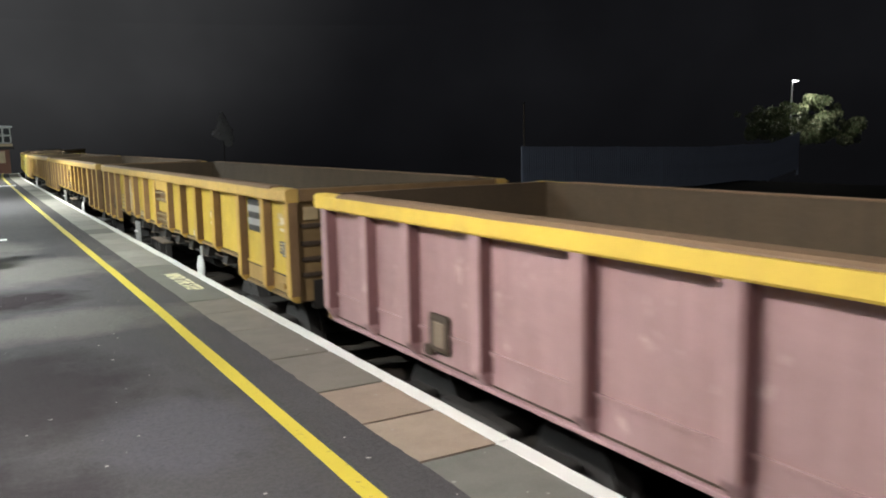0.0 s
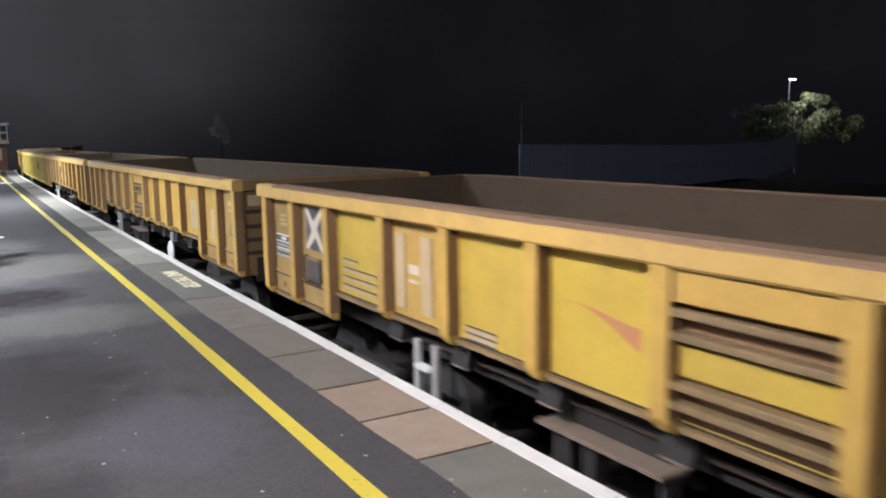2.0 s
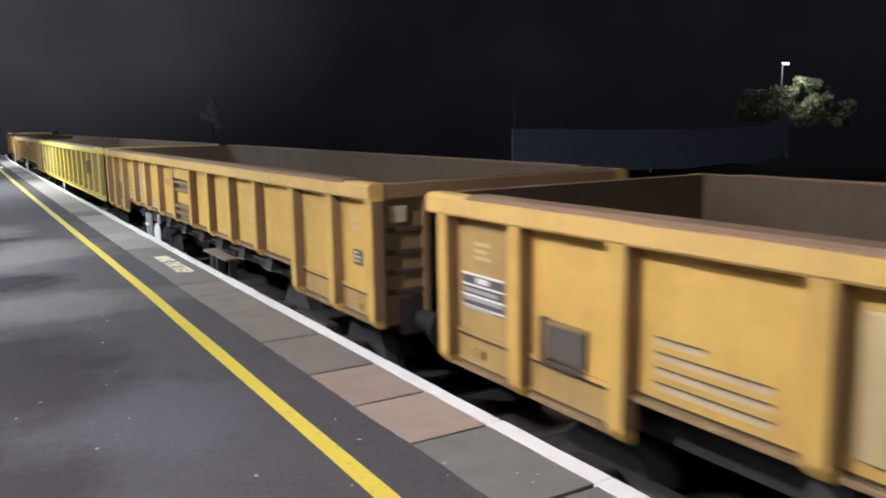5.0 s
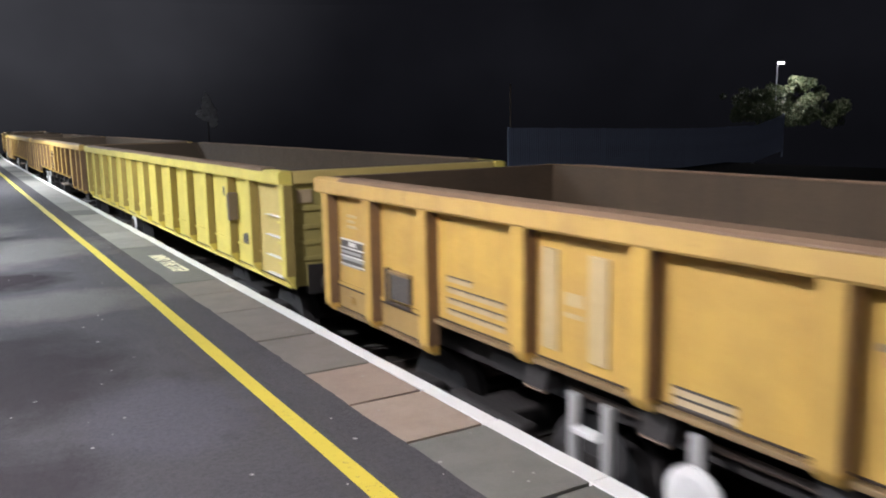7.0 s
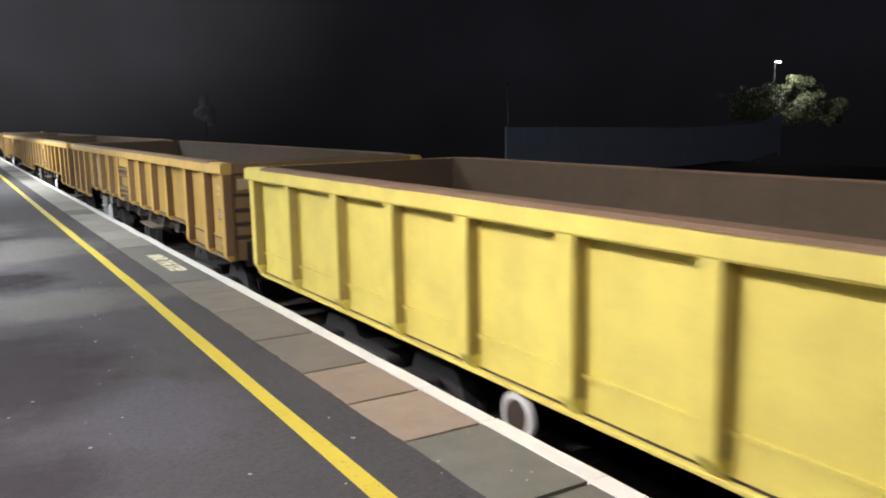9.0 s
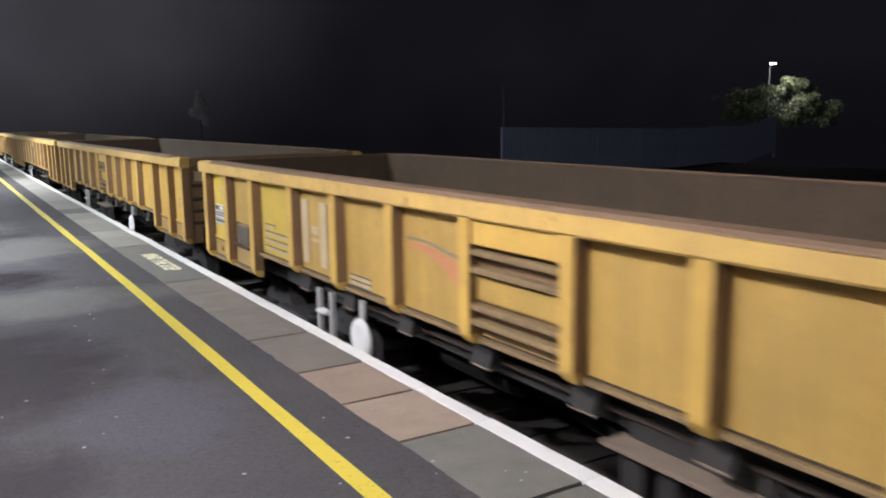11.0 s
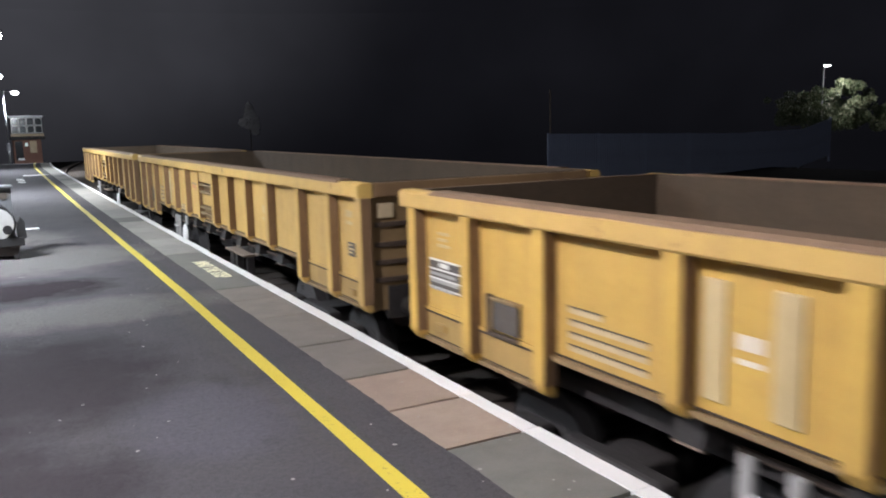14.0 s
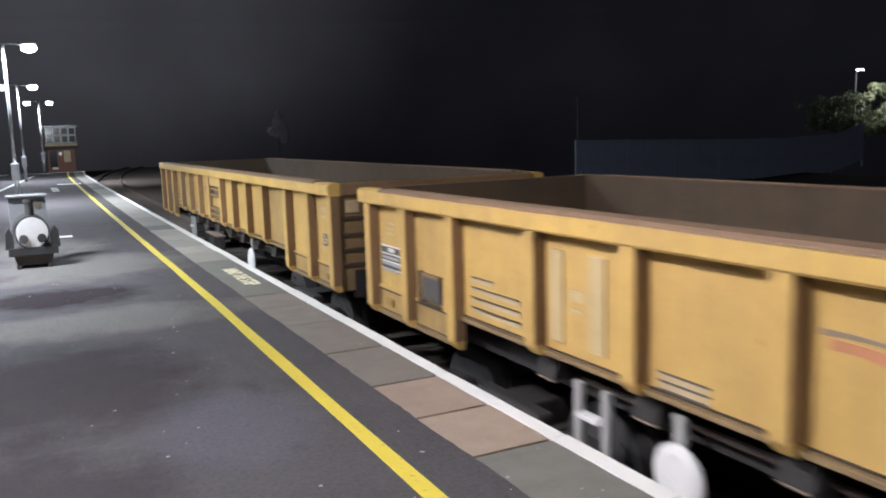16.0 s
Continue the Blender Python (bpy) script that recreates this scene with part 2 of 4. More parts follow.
M["yellow_line"] = road_paint("yellow_line_paint", (0.64, 0.515, 0.06), (0.26, 0.21, 0.07), 0.58)
M["letters"] = road_paint("worn_yellow_letter_paint", (0.90, 0.86, 0.60), (0.24, 0.23, 0.16), 0.66)
M["ballast"] = plain("brown_stone_ballast", (0.105, 0.08, 0.064), 0.9, 0, 0.6, 22)
M["soil"] = plain("dark_rough_grass_and_soil", (0.018, 0.0175, 0.0145), 0.95, 0, 0.6, 3, 0.04)
M["steel"] = plain("galvanised_steel", (0.42, 0.43, 0.44), 0.45, 0.6, 0.25, 14)
M["rail"] = plain("worn_rail_steel", (0.13, 0.10, 0.082), 0.7, 0.1)
M["sleeper"] = plain("grey_concrete_sleeper", (0.085, 0.07, 0.057), 0.9)
M["fence"] = plain("galvanised_fence_steel", (0.42, 0.47, 0.63), 0.6, 0.1, 0.4, 1.5)
M["bark"] = plain("dark_bark", (0.03, 0.024, 0.02), 0.9)
M["brickwork"] = plain("red_brown_brickwork", (0.26, 0.13, 0.09), 0.85, 0, 0.45, 9)
M["glass"] = plain("dark_window_glass", (0.02, 0.022, 0.025), 0.12)


def leaves():
    n = Nodes("green_leaves")
    c = n.mix(n.island(), (0.06, 0.095, 0.035), (0.20, 0.21, 0.12))
    return n.done(c, 0.55)


def glowing(name, colour, strength):
    n = Nodes(name)
    n.b.inputs["Emission Color"].default_value = (*colour, 1)
    n.b.inputs["Emission Strength"].default_value = strength
    return n.done(colour, 0.4)


M["leaves"] = leaves()
M["glow"] = glowing("lit_lamp_lens", (1.0, 0.98, 0.94), 30.0)
M["pane_lit"] = glowing("lit_pane", (0.75, 0.85, 0.78), 0.35)

# ---- mesh helpers ----


def box(bm, x0, x1, y0, y1, z0, z1, bevel=0.0):
    """A box in bm, with bevelled edges if asked."""
    vs = [bm.verts.new((x, y, z)) for z in (z0, z1) for y in (y0, y1) for x in (x0, x1)]
    fs = [bm.faces.new([vs[i] for i in f]) for f in ((0, 2, 3, 1), (4, 5, 7, 6), (0, 1, 5, 4), (2, 6, 7, 3), (0, 4, 6, 2), (1, 3, 7, 5))]
    if bevel:
        bmesh.ops.bevel(bm, geom=list({e for f in fs for e in f.edges}), offset=bevel, segments=2, profile=0.5, affect="EDGES")
    return bm


def boxes(*rows, bevel=0.0):
    bm = bmesh.new()
    for r in rows:
        box(bm, *r, bevel=bevel)
    return bm


def rod(bm, a, b, r0, r1=None, n=12, caps=True):
    """A round bar from a to b."""
    a, b = Vector(a), Vector(b)
    m = Matrix.Translation((a + b) / 2) @ (b - a).to_track_quat("Z", "Y").to_matrix().to_4x4()
    bmesh.ops.create_cone(bm, cap_ends=caps, segments=n, radius1=r0, radius2=r0 if r1 is None else r1, depth=(b - a).length, matrix=m)
    return bm


def rods(*rows, n=12):
    bm = bmesh.new()
    for a, b, r in rows:
        rod(bm, a, b, r, n=n)
    return bm


def prism(points, y0, y1):
    """An outline of (x, z) drawn out from y0 to y1."""
    bm = bmesh.new()
    rings = [[bm.verts.new((x, y, z)) for x, z in points] for y in (y0, y1)]
    n = len(points)
    for i in range(n):
        bm.faces.new((rings[0][i], rings[0][(i + 1) % n], rings[1][(i + 1) % n], rings[1][i]))
    bm.faces.new(rings[0][::-1])
    bm.faces.new(rings[1])
    bmesh.ops.recalc_face_normals(bm, faces=bm.faces[:])
    return bm


def mesh_of(name, bm, material):
    me = bpy.data.meshes.new(name)
    bm.to_mesh(me)
    bm.free()
    me.materials.append(material)
    return me


def part(name, bm, material, parent=None, label="", at=(0, 0, 0), smooth=False):
    """One mesh object; bm may also be a mesh that is shared."""
    me = bm if isinstance(bm, bpy.types.Mesh) else mesh_of(name, bm, material)
    if smooth:
        for p in me.polygons:
            p.use_smooth = True
    ob = new(name, me)
    ob.parent = parent
    ob.location = at
    if label:
        tagged(ob, label)
    return ob


def thing(name, label, category, m=None, group="", kind=""):
    ob = new(name)
    ob.matrix_basis = m or Matrix()
    return tagged(ob, label, category, group, kind)


def ribbon(rows, z0, z1, step=None):
    """A slab between two offsets along the line: rows of (s, off_left, off_right)."""
    bm = bmesh.new()
    last = None
    for s, a, b in rows:
        (xa, ya, _), (xb, yb, _) = line(s, a), line(s, b)
        ring = [bm.verts.new(p) for p in ((xa, ya, z0), (xb, yb, z0), (xb, yb, z1), (xa, ya, z1))]
        if last:
            for i in range(4):
                bm.faces.new((last[i], last[(i + 1) % 4], ring[(i + 1) % 4], ring[i]))
        else:
            bm.faces.new(ring)
        last = ring
    bm.faces.new(last[::-1])
    bmesh.ops.recalc_face_normals(bm, faces=bm.faces[:])
    return bm


def span(a, b, step):
    n = max(1, math.ceil((b - a) / step))
    return [a + (b - a) * i / n for i in range(n + 1)]


# ---- ground, platform, track ----
PLAT0, PLAT1 = -24.0, 58.0
COPING = 0.615

g = bmesh.new()
bmesh.ops.create_grid(g, x_segments=90, y_segments=60, size=1)
for v in g.verts:
    v.co.x = math.copysign(abs(v.co.x) ** 3, v.co.x) * 1500
    v.co.y = math.copysign(abs(v.co.y) ** 3, v.co.y) * 1500
    bank = min(1.0, max(0.0, (v.co.x - 30) / 10)) * 0.55
    away = min(1.0, max(0.0, (v.co.x - 41) / 12))
    far = min(1.0, max(0.0, (math.hypot(v.co.x, v.co.y) - 56) / 16)) * min(1.0, max(0.0, (v.co.x - 15) / 8)) * (v.co.y > 0)
    away = max(away, far)
    v.co.z = -1.22 + bank - 7.5 * away * away * (3 - 2 * away) + 0.06 * noise.noise(v.co * 0.4)
tagged(part("ground", g, M["soil"]), "dark rough ground with grass beside the railway", "ground", kind="structure")

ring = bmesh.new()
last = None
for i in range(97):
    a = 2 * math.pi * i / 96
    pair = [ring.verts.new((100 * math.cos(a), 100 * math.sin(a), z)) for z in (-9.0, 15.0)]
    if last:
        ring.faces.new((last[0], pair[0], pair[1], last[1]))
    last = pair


# The ring glows by itself in the sky's haze colours, hiding the ground's edge.
def glowing_distance():
    n = Nodes("glowing_night_haze")
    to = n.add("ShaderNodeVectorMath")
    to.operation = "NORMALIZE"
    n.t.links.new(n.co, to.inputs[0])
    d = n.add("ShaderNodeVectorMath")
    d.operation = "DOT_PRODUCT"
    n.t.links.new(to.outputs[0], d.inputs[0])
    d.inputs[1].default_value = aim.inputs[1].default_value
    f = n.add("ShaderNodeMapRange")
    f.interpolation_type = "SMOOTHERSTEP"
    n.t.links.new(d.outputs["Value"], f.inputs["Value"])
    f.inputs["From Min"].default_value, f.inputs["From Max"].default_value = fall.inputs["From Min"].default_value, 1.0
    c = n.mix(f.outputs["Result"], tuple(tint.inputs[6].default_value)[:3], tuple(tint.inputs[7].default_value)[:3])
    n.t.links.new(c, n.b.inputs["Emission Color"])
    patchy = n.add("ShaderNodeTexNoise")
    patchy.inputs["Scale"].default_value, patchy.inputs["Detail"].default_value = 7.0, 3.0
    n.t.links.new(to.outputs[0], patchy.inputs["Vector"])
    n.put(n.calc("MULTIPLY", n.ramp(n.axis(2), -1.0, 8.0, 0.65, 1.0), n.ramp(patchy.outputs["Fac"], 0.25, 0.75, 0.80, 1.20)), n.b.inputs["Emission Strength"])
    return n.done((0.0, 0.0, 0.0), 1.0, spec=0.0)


tagged(part("backdrop", ring, glowing_distance()), "dark misty distance at night, haze given its own glow", "backdrop", kind="structure")


def sway(s):
    """The yellow line's distance from the edge: painted by eye, a little askew beside the camera."""
    f = min(1.0, max(0.0, (s - 1.0) / 10.0))
    return -0.985 + 0.065 * f * f * (3 - 2 * f)


platform = thing("platform", "worn dark asphalt railway platform with concrete edge slabs", "platform", kind="structure")
rows = [(s, -13.0, -COPING - 0.0) for s in span(PLAT0, PLAT1, 2.0)]
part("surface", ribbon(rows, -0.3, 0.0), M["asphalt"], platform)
part("platform_wall", ribbon([(s, -0.35, -0.07) for s in span(PLAT0, PLAT1, 2.0)], -1.25, -0.075), M["wall"], platform)
part("yellow_line", ribbon([(s, sway(s) - 0.05 + 0.003 * math.sin(s * 1.7), sway(s) + 0.05 + 0.003 * math.sin(s * 2.3)) for s in span(PLAT0, PLAT1, 0.5)], -0.02, 0.004), M["yellow_line"], platform, "yellow painted safety line")

letters = bpy.data.curves.new("letters", "FONT")
letters.offset = 0.006
letters.body, letters.size, letters.align_x, letters.extrude = "MIND THE STEP", 0.25, "CENTER", 0.002
lob = new("step_lettering", letters)
lx, ly, la = line(10.35, -0.385)
lob.matrix_basis = pose(lx, ly, 0.003, 0, 0, -90)
lob.scale = (0.80, 1, 1)
lob.data.materials.append(M["letters"])
lob.parent = platform
tagged(lob, "worn yellow painted warning letters")

bed = thing("track", "railway track on brown ballast beside the platform", "railway track", kind="structure")
part("ballast_bed", ribbon([(s, 0.0, 8.5) for s in span(-30, 120, 2.0)], -1.35, -1.07), M["ballast"], bed)
for off in (CENTRE - 0.7525, CENTRE + 0.7525):
    part("rail", ribbon([(s, off - 0.035, off + 0.035) for s in span(-30, 120, 2.0)], -1.07, RAIL), M["rail"], bed)


# ---- wagons ----
LEN = 12.55
HALF = 1.33
POSTS = (0.17, 0.95, 1.86, 2.99, 3.94, 4.86, 5.75, 6.73, 7.73, 8.72, 9.68, 10.78, 11.64, 12.44)
TOP, LIP, SILL, SKIRT = 1.238, 1.105, 0.315, 0.085
PANEL = HALF - 0.11
SHARED = {}


def shared(key, make, material):
    if key not in SHARED:
        SHARED[key] = mesh_of(key.split("|")[0], make(), material)
    return SHARED[key]


def rim_mesh(length, roll=0.014):
    """The outward-rolled rim along both sides and both ends."""
    bm = bmesh.new()
    rnd = random.Random(3)
    w, d = 0.135, 0.133
    for side in (-1, 1):
        last = None
        for y in span(0.06, length, 0.35):
            j, k = rnd.uniform(-1, 1) * 0.002, rnd.uniform(-1, 1) * 0.003
            xo, xi = HALF + j, HALF - w + j
            pts = [(xo - 0.012, TOP - d), (xo, TOP - d + 0.015), (xo, TOP - 0.022 + k), (xo - 0.028, TOP + k), (xi, TOP + k), (xi, TOP - d)]
            ring = [bm.verts.new((side * x, y, z)) for x, z in pts]
            if last:
                for i in range(6):
                    bm.faces.new((last[i], last[(i + 1) % 6], ring[(i + 1) % 6], ring[i]))
            else:
                bm.faces.new(ring)
            last = ring
        bm.faces.new(last)
    bmesh.ops.recalc_face_normals(bm, faces=bm.faces[:])
    return bm


def worn_top(length):
    """Bare brown steel along the top of the rim, worn unevenly over its outer edge."""
    bm = bmesh.new()
    rnd = random.Random(8)
    for side in (-1, 1):
        last = None
        for y in span(0.55, length - 0.5, 0.4):
            drop = rnd.uniform(0.013, 0.019)
            pts = [(HALF + 0.0032, TOP - drop), (HALF - 0.002, TOP - 0.006), (HALF - 0.026, TOP + 0.010), (HALF - 0.15, TOP + 0.014), (HALF - 0.15, TOP - 0.006), (HALF - 0.045, TOP - 0.02)]
            ring = [bm.verts.new((side * x, y, z)) for x, z in pts]
            if last:
                for i in range(6):
                    bm.faces.new((last[i], last[(i + 1) % 6], ring[(i + 1) % 6], ring[i]))
            else:
                bm.faces.new(ring)
            last = ring
        bm.faces.new(last)
    bmesh.ops.recalc_face_normals(bm, faces=bm.faces[:])
    return bm


def post_mesh(low, wide=0.12, foot=0.07):
    """A pressed-steel stake, a little tapered at its foot; it stands between y -wide and 0 against the side."""
    bm = bmesh.new()
    x0, x1 = PANEL - 0.005, HALF - 0.012
    pts = ((x0, low), (x1 - foot * 0.7, low), (x1, low + foot), (x1, LIP + 0.01), (x0, LIP + 0.01))
    a = [bm.verts.new((x, -wide, z)) for x, z in pts]
    b = [bm.verts.new((x, 0, z)) for x, z in pts]
    n = len(pts)
    for i in range(n):
        bm.faces.new((a[i], a[(i + 1) % n], b[(i + 1) % n], b[i]))
    bm.faces.new(a[::-1])
    bm.faces.new(b)
    bmesh.ops.recalc_face_normals(bm, faces=bm.faces[:])
    bmesh.ops.bevel(bm, geom=bm.edges[:], offset=0.012, segments=2, profile=0.5, affect="EDGES")
    return bm


def flip(bm):
    """Mirror to the platform's side."""
    for v in bm.verts:
        v.co.x = -v.co.x
    bmesh.ops.reverse_faces(bm, faces=bm.faces[:])
    return bm


def wheelset(parent, y, z):
    bm = bmesh.new()
    for side in (-1, 1):
        rod(bm, (side * 0.70, 0, 0), (side * 0.83, 0, 0), 0.42, n=28)
        rod(bm, (side * 0.66, 0, 0), (side * 0.70, 0, 0), 0.45, n=28)
        rod(bm, (side * 0.83, 0, 0), (side * 0.86, 0, 0), 0.13, n=14)
        for k in range(4):
            c = Vector((side * 0.835, 0.28 * math.cos(k * math.pi / 2), 0.28 * math.sin(k * math.pi / 2)))
            box(bm, c.x - 0.008, c.x + 0.012, c.y - 0.03, c.y + 0.03, c.z - 0.03, c.z + 0.03)
    rod(bm, (-0.7, 0, 0), (0.7, 0, 0), 0.08)
    SHARED.setdefault("wheel", None)
    if SHARED["wheel"] is None:
        SHARED["wheel"] = mesh_of("wheelset", bm, M["wheel"])
    else:
        bm.free()
    return part("wheelset", SHARED["wheel"], None, parent, at=(0, y, z))


def bogie_mesh():
    bm = bmesh.new()
    for side in (-1, 1):
        x0, x1 = sorted((side * 0.90, side * 1.04))
        box(bm, x0, x1, -1.30, 1.30, 0.42, 0.56, 0.02)
        box(bm, x0, x1, -0.45, 0.45, 0.22, 0.66, 0.03)
        for y in (-0.9, 0.9):
            box(bm, x0 - 0.02, x1 + 0.02, y - 0.17, y + 0.17, 0.30, 0.62, 0.03)
            rod(bm, (side * 0.97, y, 0.45), (side * 1.12, y, 0.45), 0.11, n=16)
        for y in (-0.22, 0.0, 0.22):
            rod(bm, (side * 1.06, y, 0.25), (side * 1.06, y, 0.60), 0.07, n=12)
    box(bm, -0.95, 0.95, -0.2, 0.2, 0.45, 0.66, 0.02)
    return bm


WHEELS = []


def decal(wagon, name, y, z, wide, high, material, depth=0.006, label="", x=None):
    """A flat plate or painted field on the platform side; y is its middle."""
    xx = -(PANEL if x is None else x)
    return part(name, boxes((xx - depth, xx + 0.004, y - wide / 2, y + wide / 2, z - high / 2, z + high / 2)), material, wagon, label, at=(0, 0, -RAIL))


def bars(wagon, y, z, wide, rows, pitch, high, material, name="lettering"):
    """Lines of writing too small to read."""
    xx = -PANEL
    bm = bmesh.new()
    for i, f in enumerate(rows):
        zz = z - i * pitch
        box(bm, xx - 0.009, xx + 0.004, y + wide / 2 - wide * f, y + wide / 2, zz - high / 2, zz + high / 2)
    return part(name, bm, material, wagon, at=(0, 0, -RAIL))


def wagon_base(name, label, length, front_material, posts, deep, colours, rim_material, post_material, foot=0.07, name_of_paint=""):
    """Body, rim, stakes, ends, underframe and bogies. deep(i): whether bay i reaches down to the skirt."""
    up = (0, 0, -RAIL)
    w = thing(name, label, "freight wagon", group="wagons of the train")
    flange = {"pink": M["pink"], "lemon": M["lemon"]}.get(name_of_paint, M["rung"])
    for i in range(len(posts) - 1):
        a, b = posts[i] - 0.06, posts[i + 1] - 0.06
        low = SKIRT if deep(i) else SILL
        for side in (-1, 1):
            x0, x1 = sorted((side * (PANEL - 0.012), side * PANEL))
            bm = boxes((x0, x1, a, b, low + 0.02, LIP + 0.02))
            if deep(i):
                x0, x1 = sorted((side * PANEL, side * (PANEL + 0.018)))
                box(bm, x0, x1, a, b, SILL + 0.01, SILL + 0.035)
            if deep(i) and side < 0 and not name_of_paint:
                part("skirt_plate", boxes((-PANEL - 0.008, -PANEL + 0.003, a, b, SKIRT + 0.047, SILL + 0.01)), M["ochre"], w, "brown stained lower plate", at=up)
                part("skirt_seam", boxes((-PANEL - 0.022, -PANEL + 0.003, a, b, SILL - 0.004, SILL + 0.0095)), M["grime"], w, at=up)
            part("side_panel", bm, colours[i % len(colours)] if side < 0 else post_material, w, at=up)
            if side < 0:
                part("panel_flange", boxes((-PANEL - 0.04, -PANEL + 0.02, a, b, low, low + 0.03), bevel=0.006), flange, w, "dusty lower flange", at=up)
                part("panel_seam", boxes((-PANEL - 0.006, -PANEL + 0.004, a, b, low + 0.034, low + 0.046)), M["grime"], w, at=up)
    for y in posts:
        i = posts.index(y)
        dp = deep(max(0, i - 1)) or deep(min(i, len(posts) - 2))
        low = SKIRT if dp else SILL - 0.015
        key = "post|%s|%s" % (post_material.name, low)
        part("stake", shared(key, lambda: flip(post_mesh(low, foot=foot)), post_material), None, w, at=(0, y, -RAIL))
        # Strip on the stake's near side; its shade is in the paint.
        shade_paint = {"pink": "maroon", "lemon": "mustard"}.get(name_of_paint, "flank")
        part("stake_flank", shared("flank|%s|%.2f" % (shade_paint, low), lambda: boxes((-HALF + 0.022, -PANEL + 0.004, -0.124, -0.115, low + foot, LIP)), M[shade_paint]), None, w, at=(0, y, -RAIL))
        part("stake", shared(key + "|far", lambda: post_mesh(low, foot=foot), post_material), None, w, at=(0, y, -RAIL))
    part("top_rim", shared("rim|%s|%.2f" % (rim_material.name, length), lambda: rim_mesh(length), rim_material), None, w, at=up)
    part("rim_top_plate", shared("rimtop|%.2f" % length, lambda: worn_top(length), M["bare"]), None, w, "brown worn top of the rim", at=up)
    for sx in (-1, 1):
        x0, x1 = sorted((sx * (HALF - 0.15), sx * (HALF - 0.136)))
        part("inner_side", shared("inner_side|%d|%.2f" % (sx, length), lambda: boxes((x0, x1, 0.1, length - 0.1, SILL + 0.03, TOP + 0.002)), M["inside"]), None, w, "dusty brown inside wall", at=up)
    # End rims browner than the side rims, with shade put into the paint.
    for y0, y1 in ((0.06, 0.15), (length - 0.15, length)):
        part("end_rim", shared("end_rim|%.1f|%s" % (y0, name_of_paint), lambda: boxes((-HALF + 0.15, HALF - 0.15, y0, y1, TOP - 0.131, TOP - 0.004), bevel=0.012), M["sand" if name_of_paint == "lemon" else "brown"]), None, w, at=up)
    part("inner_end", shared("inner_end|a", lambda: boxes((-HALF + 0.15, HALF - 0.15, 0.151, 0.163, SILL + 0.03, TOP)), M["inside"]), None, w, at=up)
    # The far inner end is darker than the near one: shade as colour.
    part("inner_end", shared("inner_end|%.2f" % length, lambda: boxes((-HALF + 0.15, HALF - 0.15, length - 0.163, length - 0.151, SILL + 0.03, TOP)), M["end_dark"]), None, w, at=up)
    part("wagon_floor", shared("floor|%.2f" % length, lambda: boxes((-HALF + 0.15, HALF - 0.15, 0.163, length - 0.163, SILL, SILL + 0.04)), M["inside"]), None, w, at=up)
    for y0, out in ((0.11, -1), (length - 0.05, 1)):
        yi = y0 - out * 0.10
        ya, yb = sorted((yi, yi - out * 0.012))
        part("end_wall", boxes((-PANEL, PANEL, ya, yb, SKIRT, LIP + 0.02)), front_material, w, "dirty end wall, shade put into its dark paint", at=up)
        part("end_band", boxes((-0.76, 0.76, min(yi, y0), max(yi, y0), 0.90, LIP), bevel=0.01), front_material, w, at=up)
        for sx in (-1, 1):
            xa, xb = sorted((sx * 0.78, sx * (PANEL + 0.02)))
            bm = boxes((xa, xb, min(y0, y0 - out * 0.02), max(y0, y0 - out * 0.02), SKIRT, LIP))
            box(bm, xa, xa + 0.06, min(y0, y0 + out * 0.04), max(y0, y0 + out * 0.04), SKIRT, LIP, 0.006)
            box(bm, xb - 0.06, xb, min(y0, y0 + out * 0.04), max(y0, y0 + out * 0.04), SKIRT, LIP, 0.006)
            part("end_stub", bm, M["end_stub"] if front_material.name == M["end_dark"].name else front_material, w, at=up)
            for z in (0.36, 0.52, 0.68, 0.86):
                part("end_rung", boxes((xa + 0.06, xb - 0.06, min(y0, y0 + out * 0.022), max(y0, y0 + out * 0.022), z - 0.022, z + 0.022), bevel=0.006), M["grime"] if front_material.name == M["end_dark"].name else front_material, w, at=up)
        part("end_tag", boxes((-1.13, -0.98, min(y0, y0 + out * 0.02), max(y0, y0 + out * 0.02), 0.92, 1.05), bevel=0.004), M["cream"], w, at=up)
    for x0, x1 in ((-1.02, -0.90), (0.90, 1.02), (-0.25, 0.25)):
        part("solebar", shared("solebar|%.1f|%.2f" % (x0, length), lambda: boxes((x0, x1, 0.21, length - 0.21, 0.05, SILL - 0.001)), M["under"]), None, w, at=up)
    for y0 in (0.1, length - 0.2):
        part("headstock", shared("headstock|%.1f" % y0, lambda: boxes((-1.05, 1.05, y0, y0 + 0.1, 0.0, 0.3)), M["under"]), None, w, at=up)
    for y, out in ((0.05, -1), (length - 0.05, 1)):
        for x in (-0.87, 0.87):
            part("buffer", shared("buffer|%d" % out, lambda: rods(((0, 0, 0), (0, out * 0.22, 0), 0.085), ((0, out * 0.2, 0), (0, out * 0.34, 0), 0.06), ((0, out * 0.335, 0), (0, out * 0.365, 0), 0.16), n=18), M["under"]), None, w, at=(x, y, 1.03))
        part("coupling", shared("coupling|%d" % out, lambda: boxes((-0.06, 0.06, min(0, out * 0.4), max(0, out * 0.4), -0.08, 0.08), bevel=0.02), M["under"]), None, w, at=(0, y, 1.02))
    for y in (2.15, length - 2.15):
        bg = part("bogie", shared("bogie", bogie_mesh, M["under"]), None, w, at=(0, y, 0))
        for dy in (-0.9, 0.9):
            WHEELS.append(wheelset(bg, dy, 0.42))
    return w


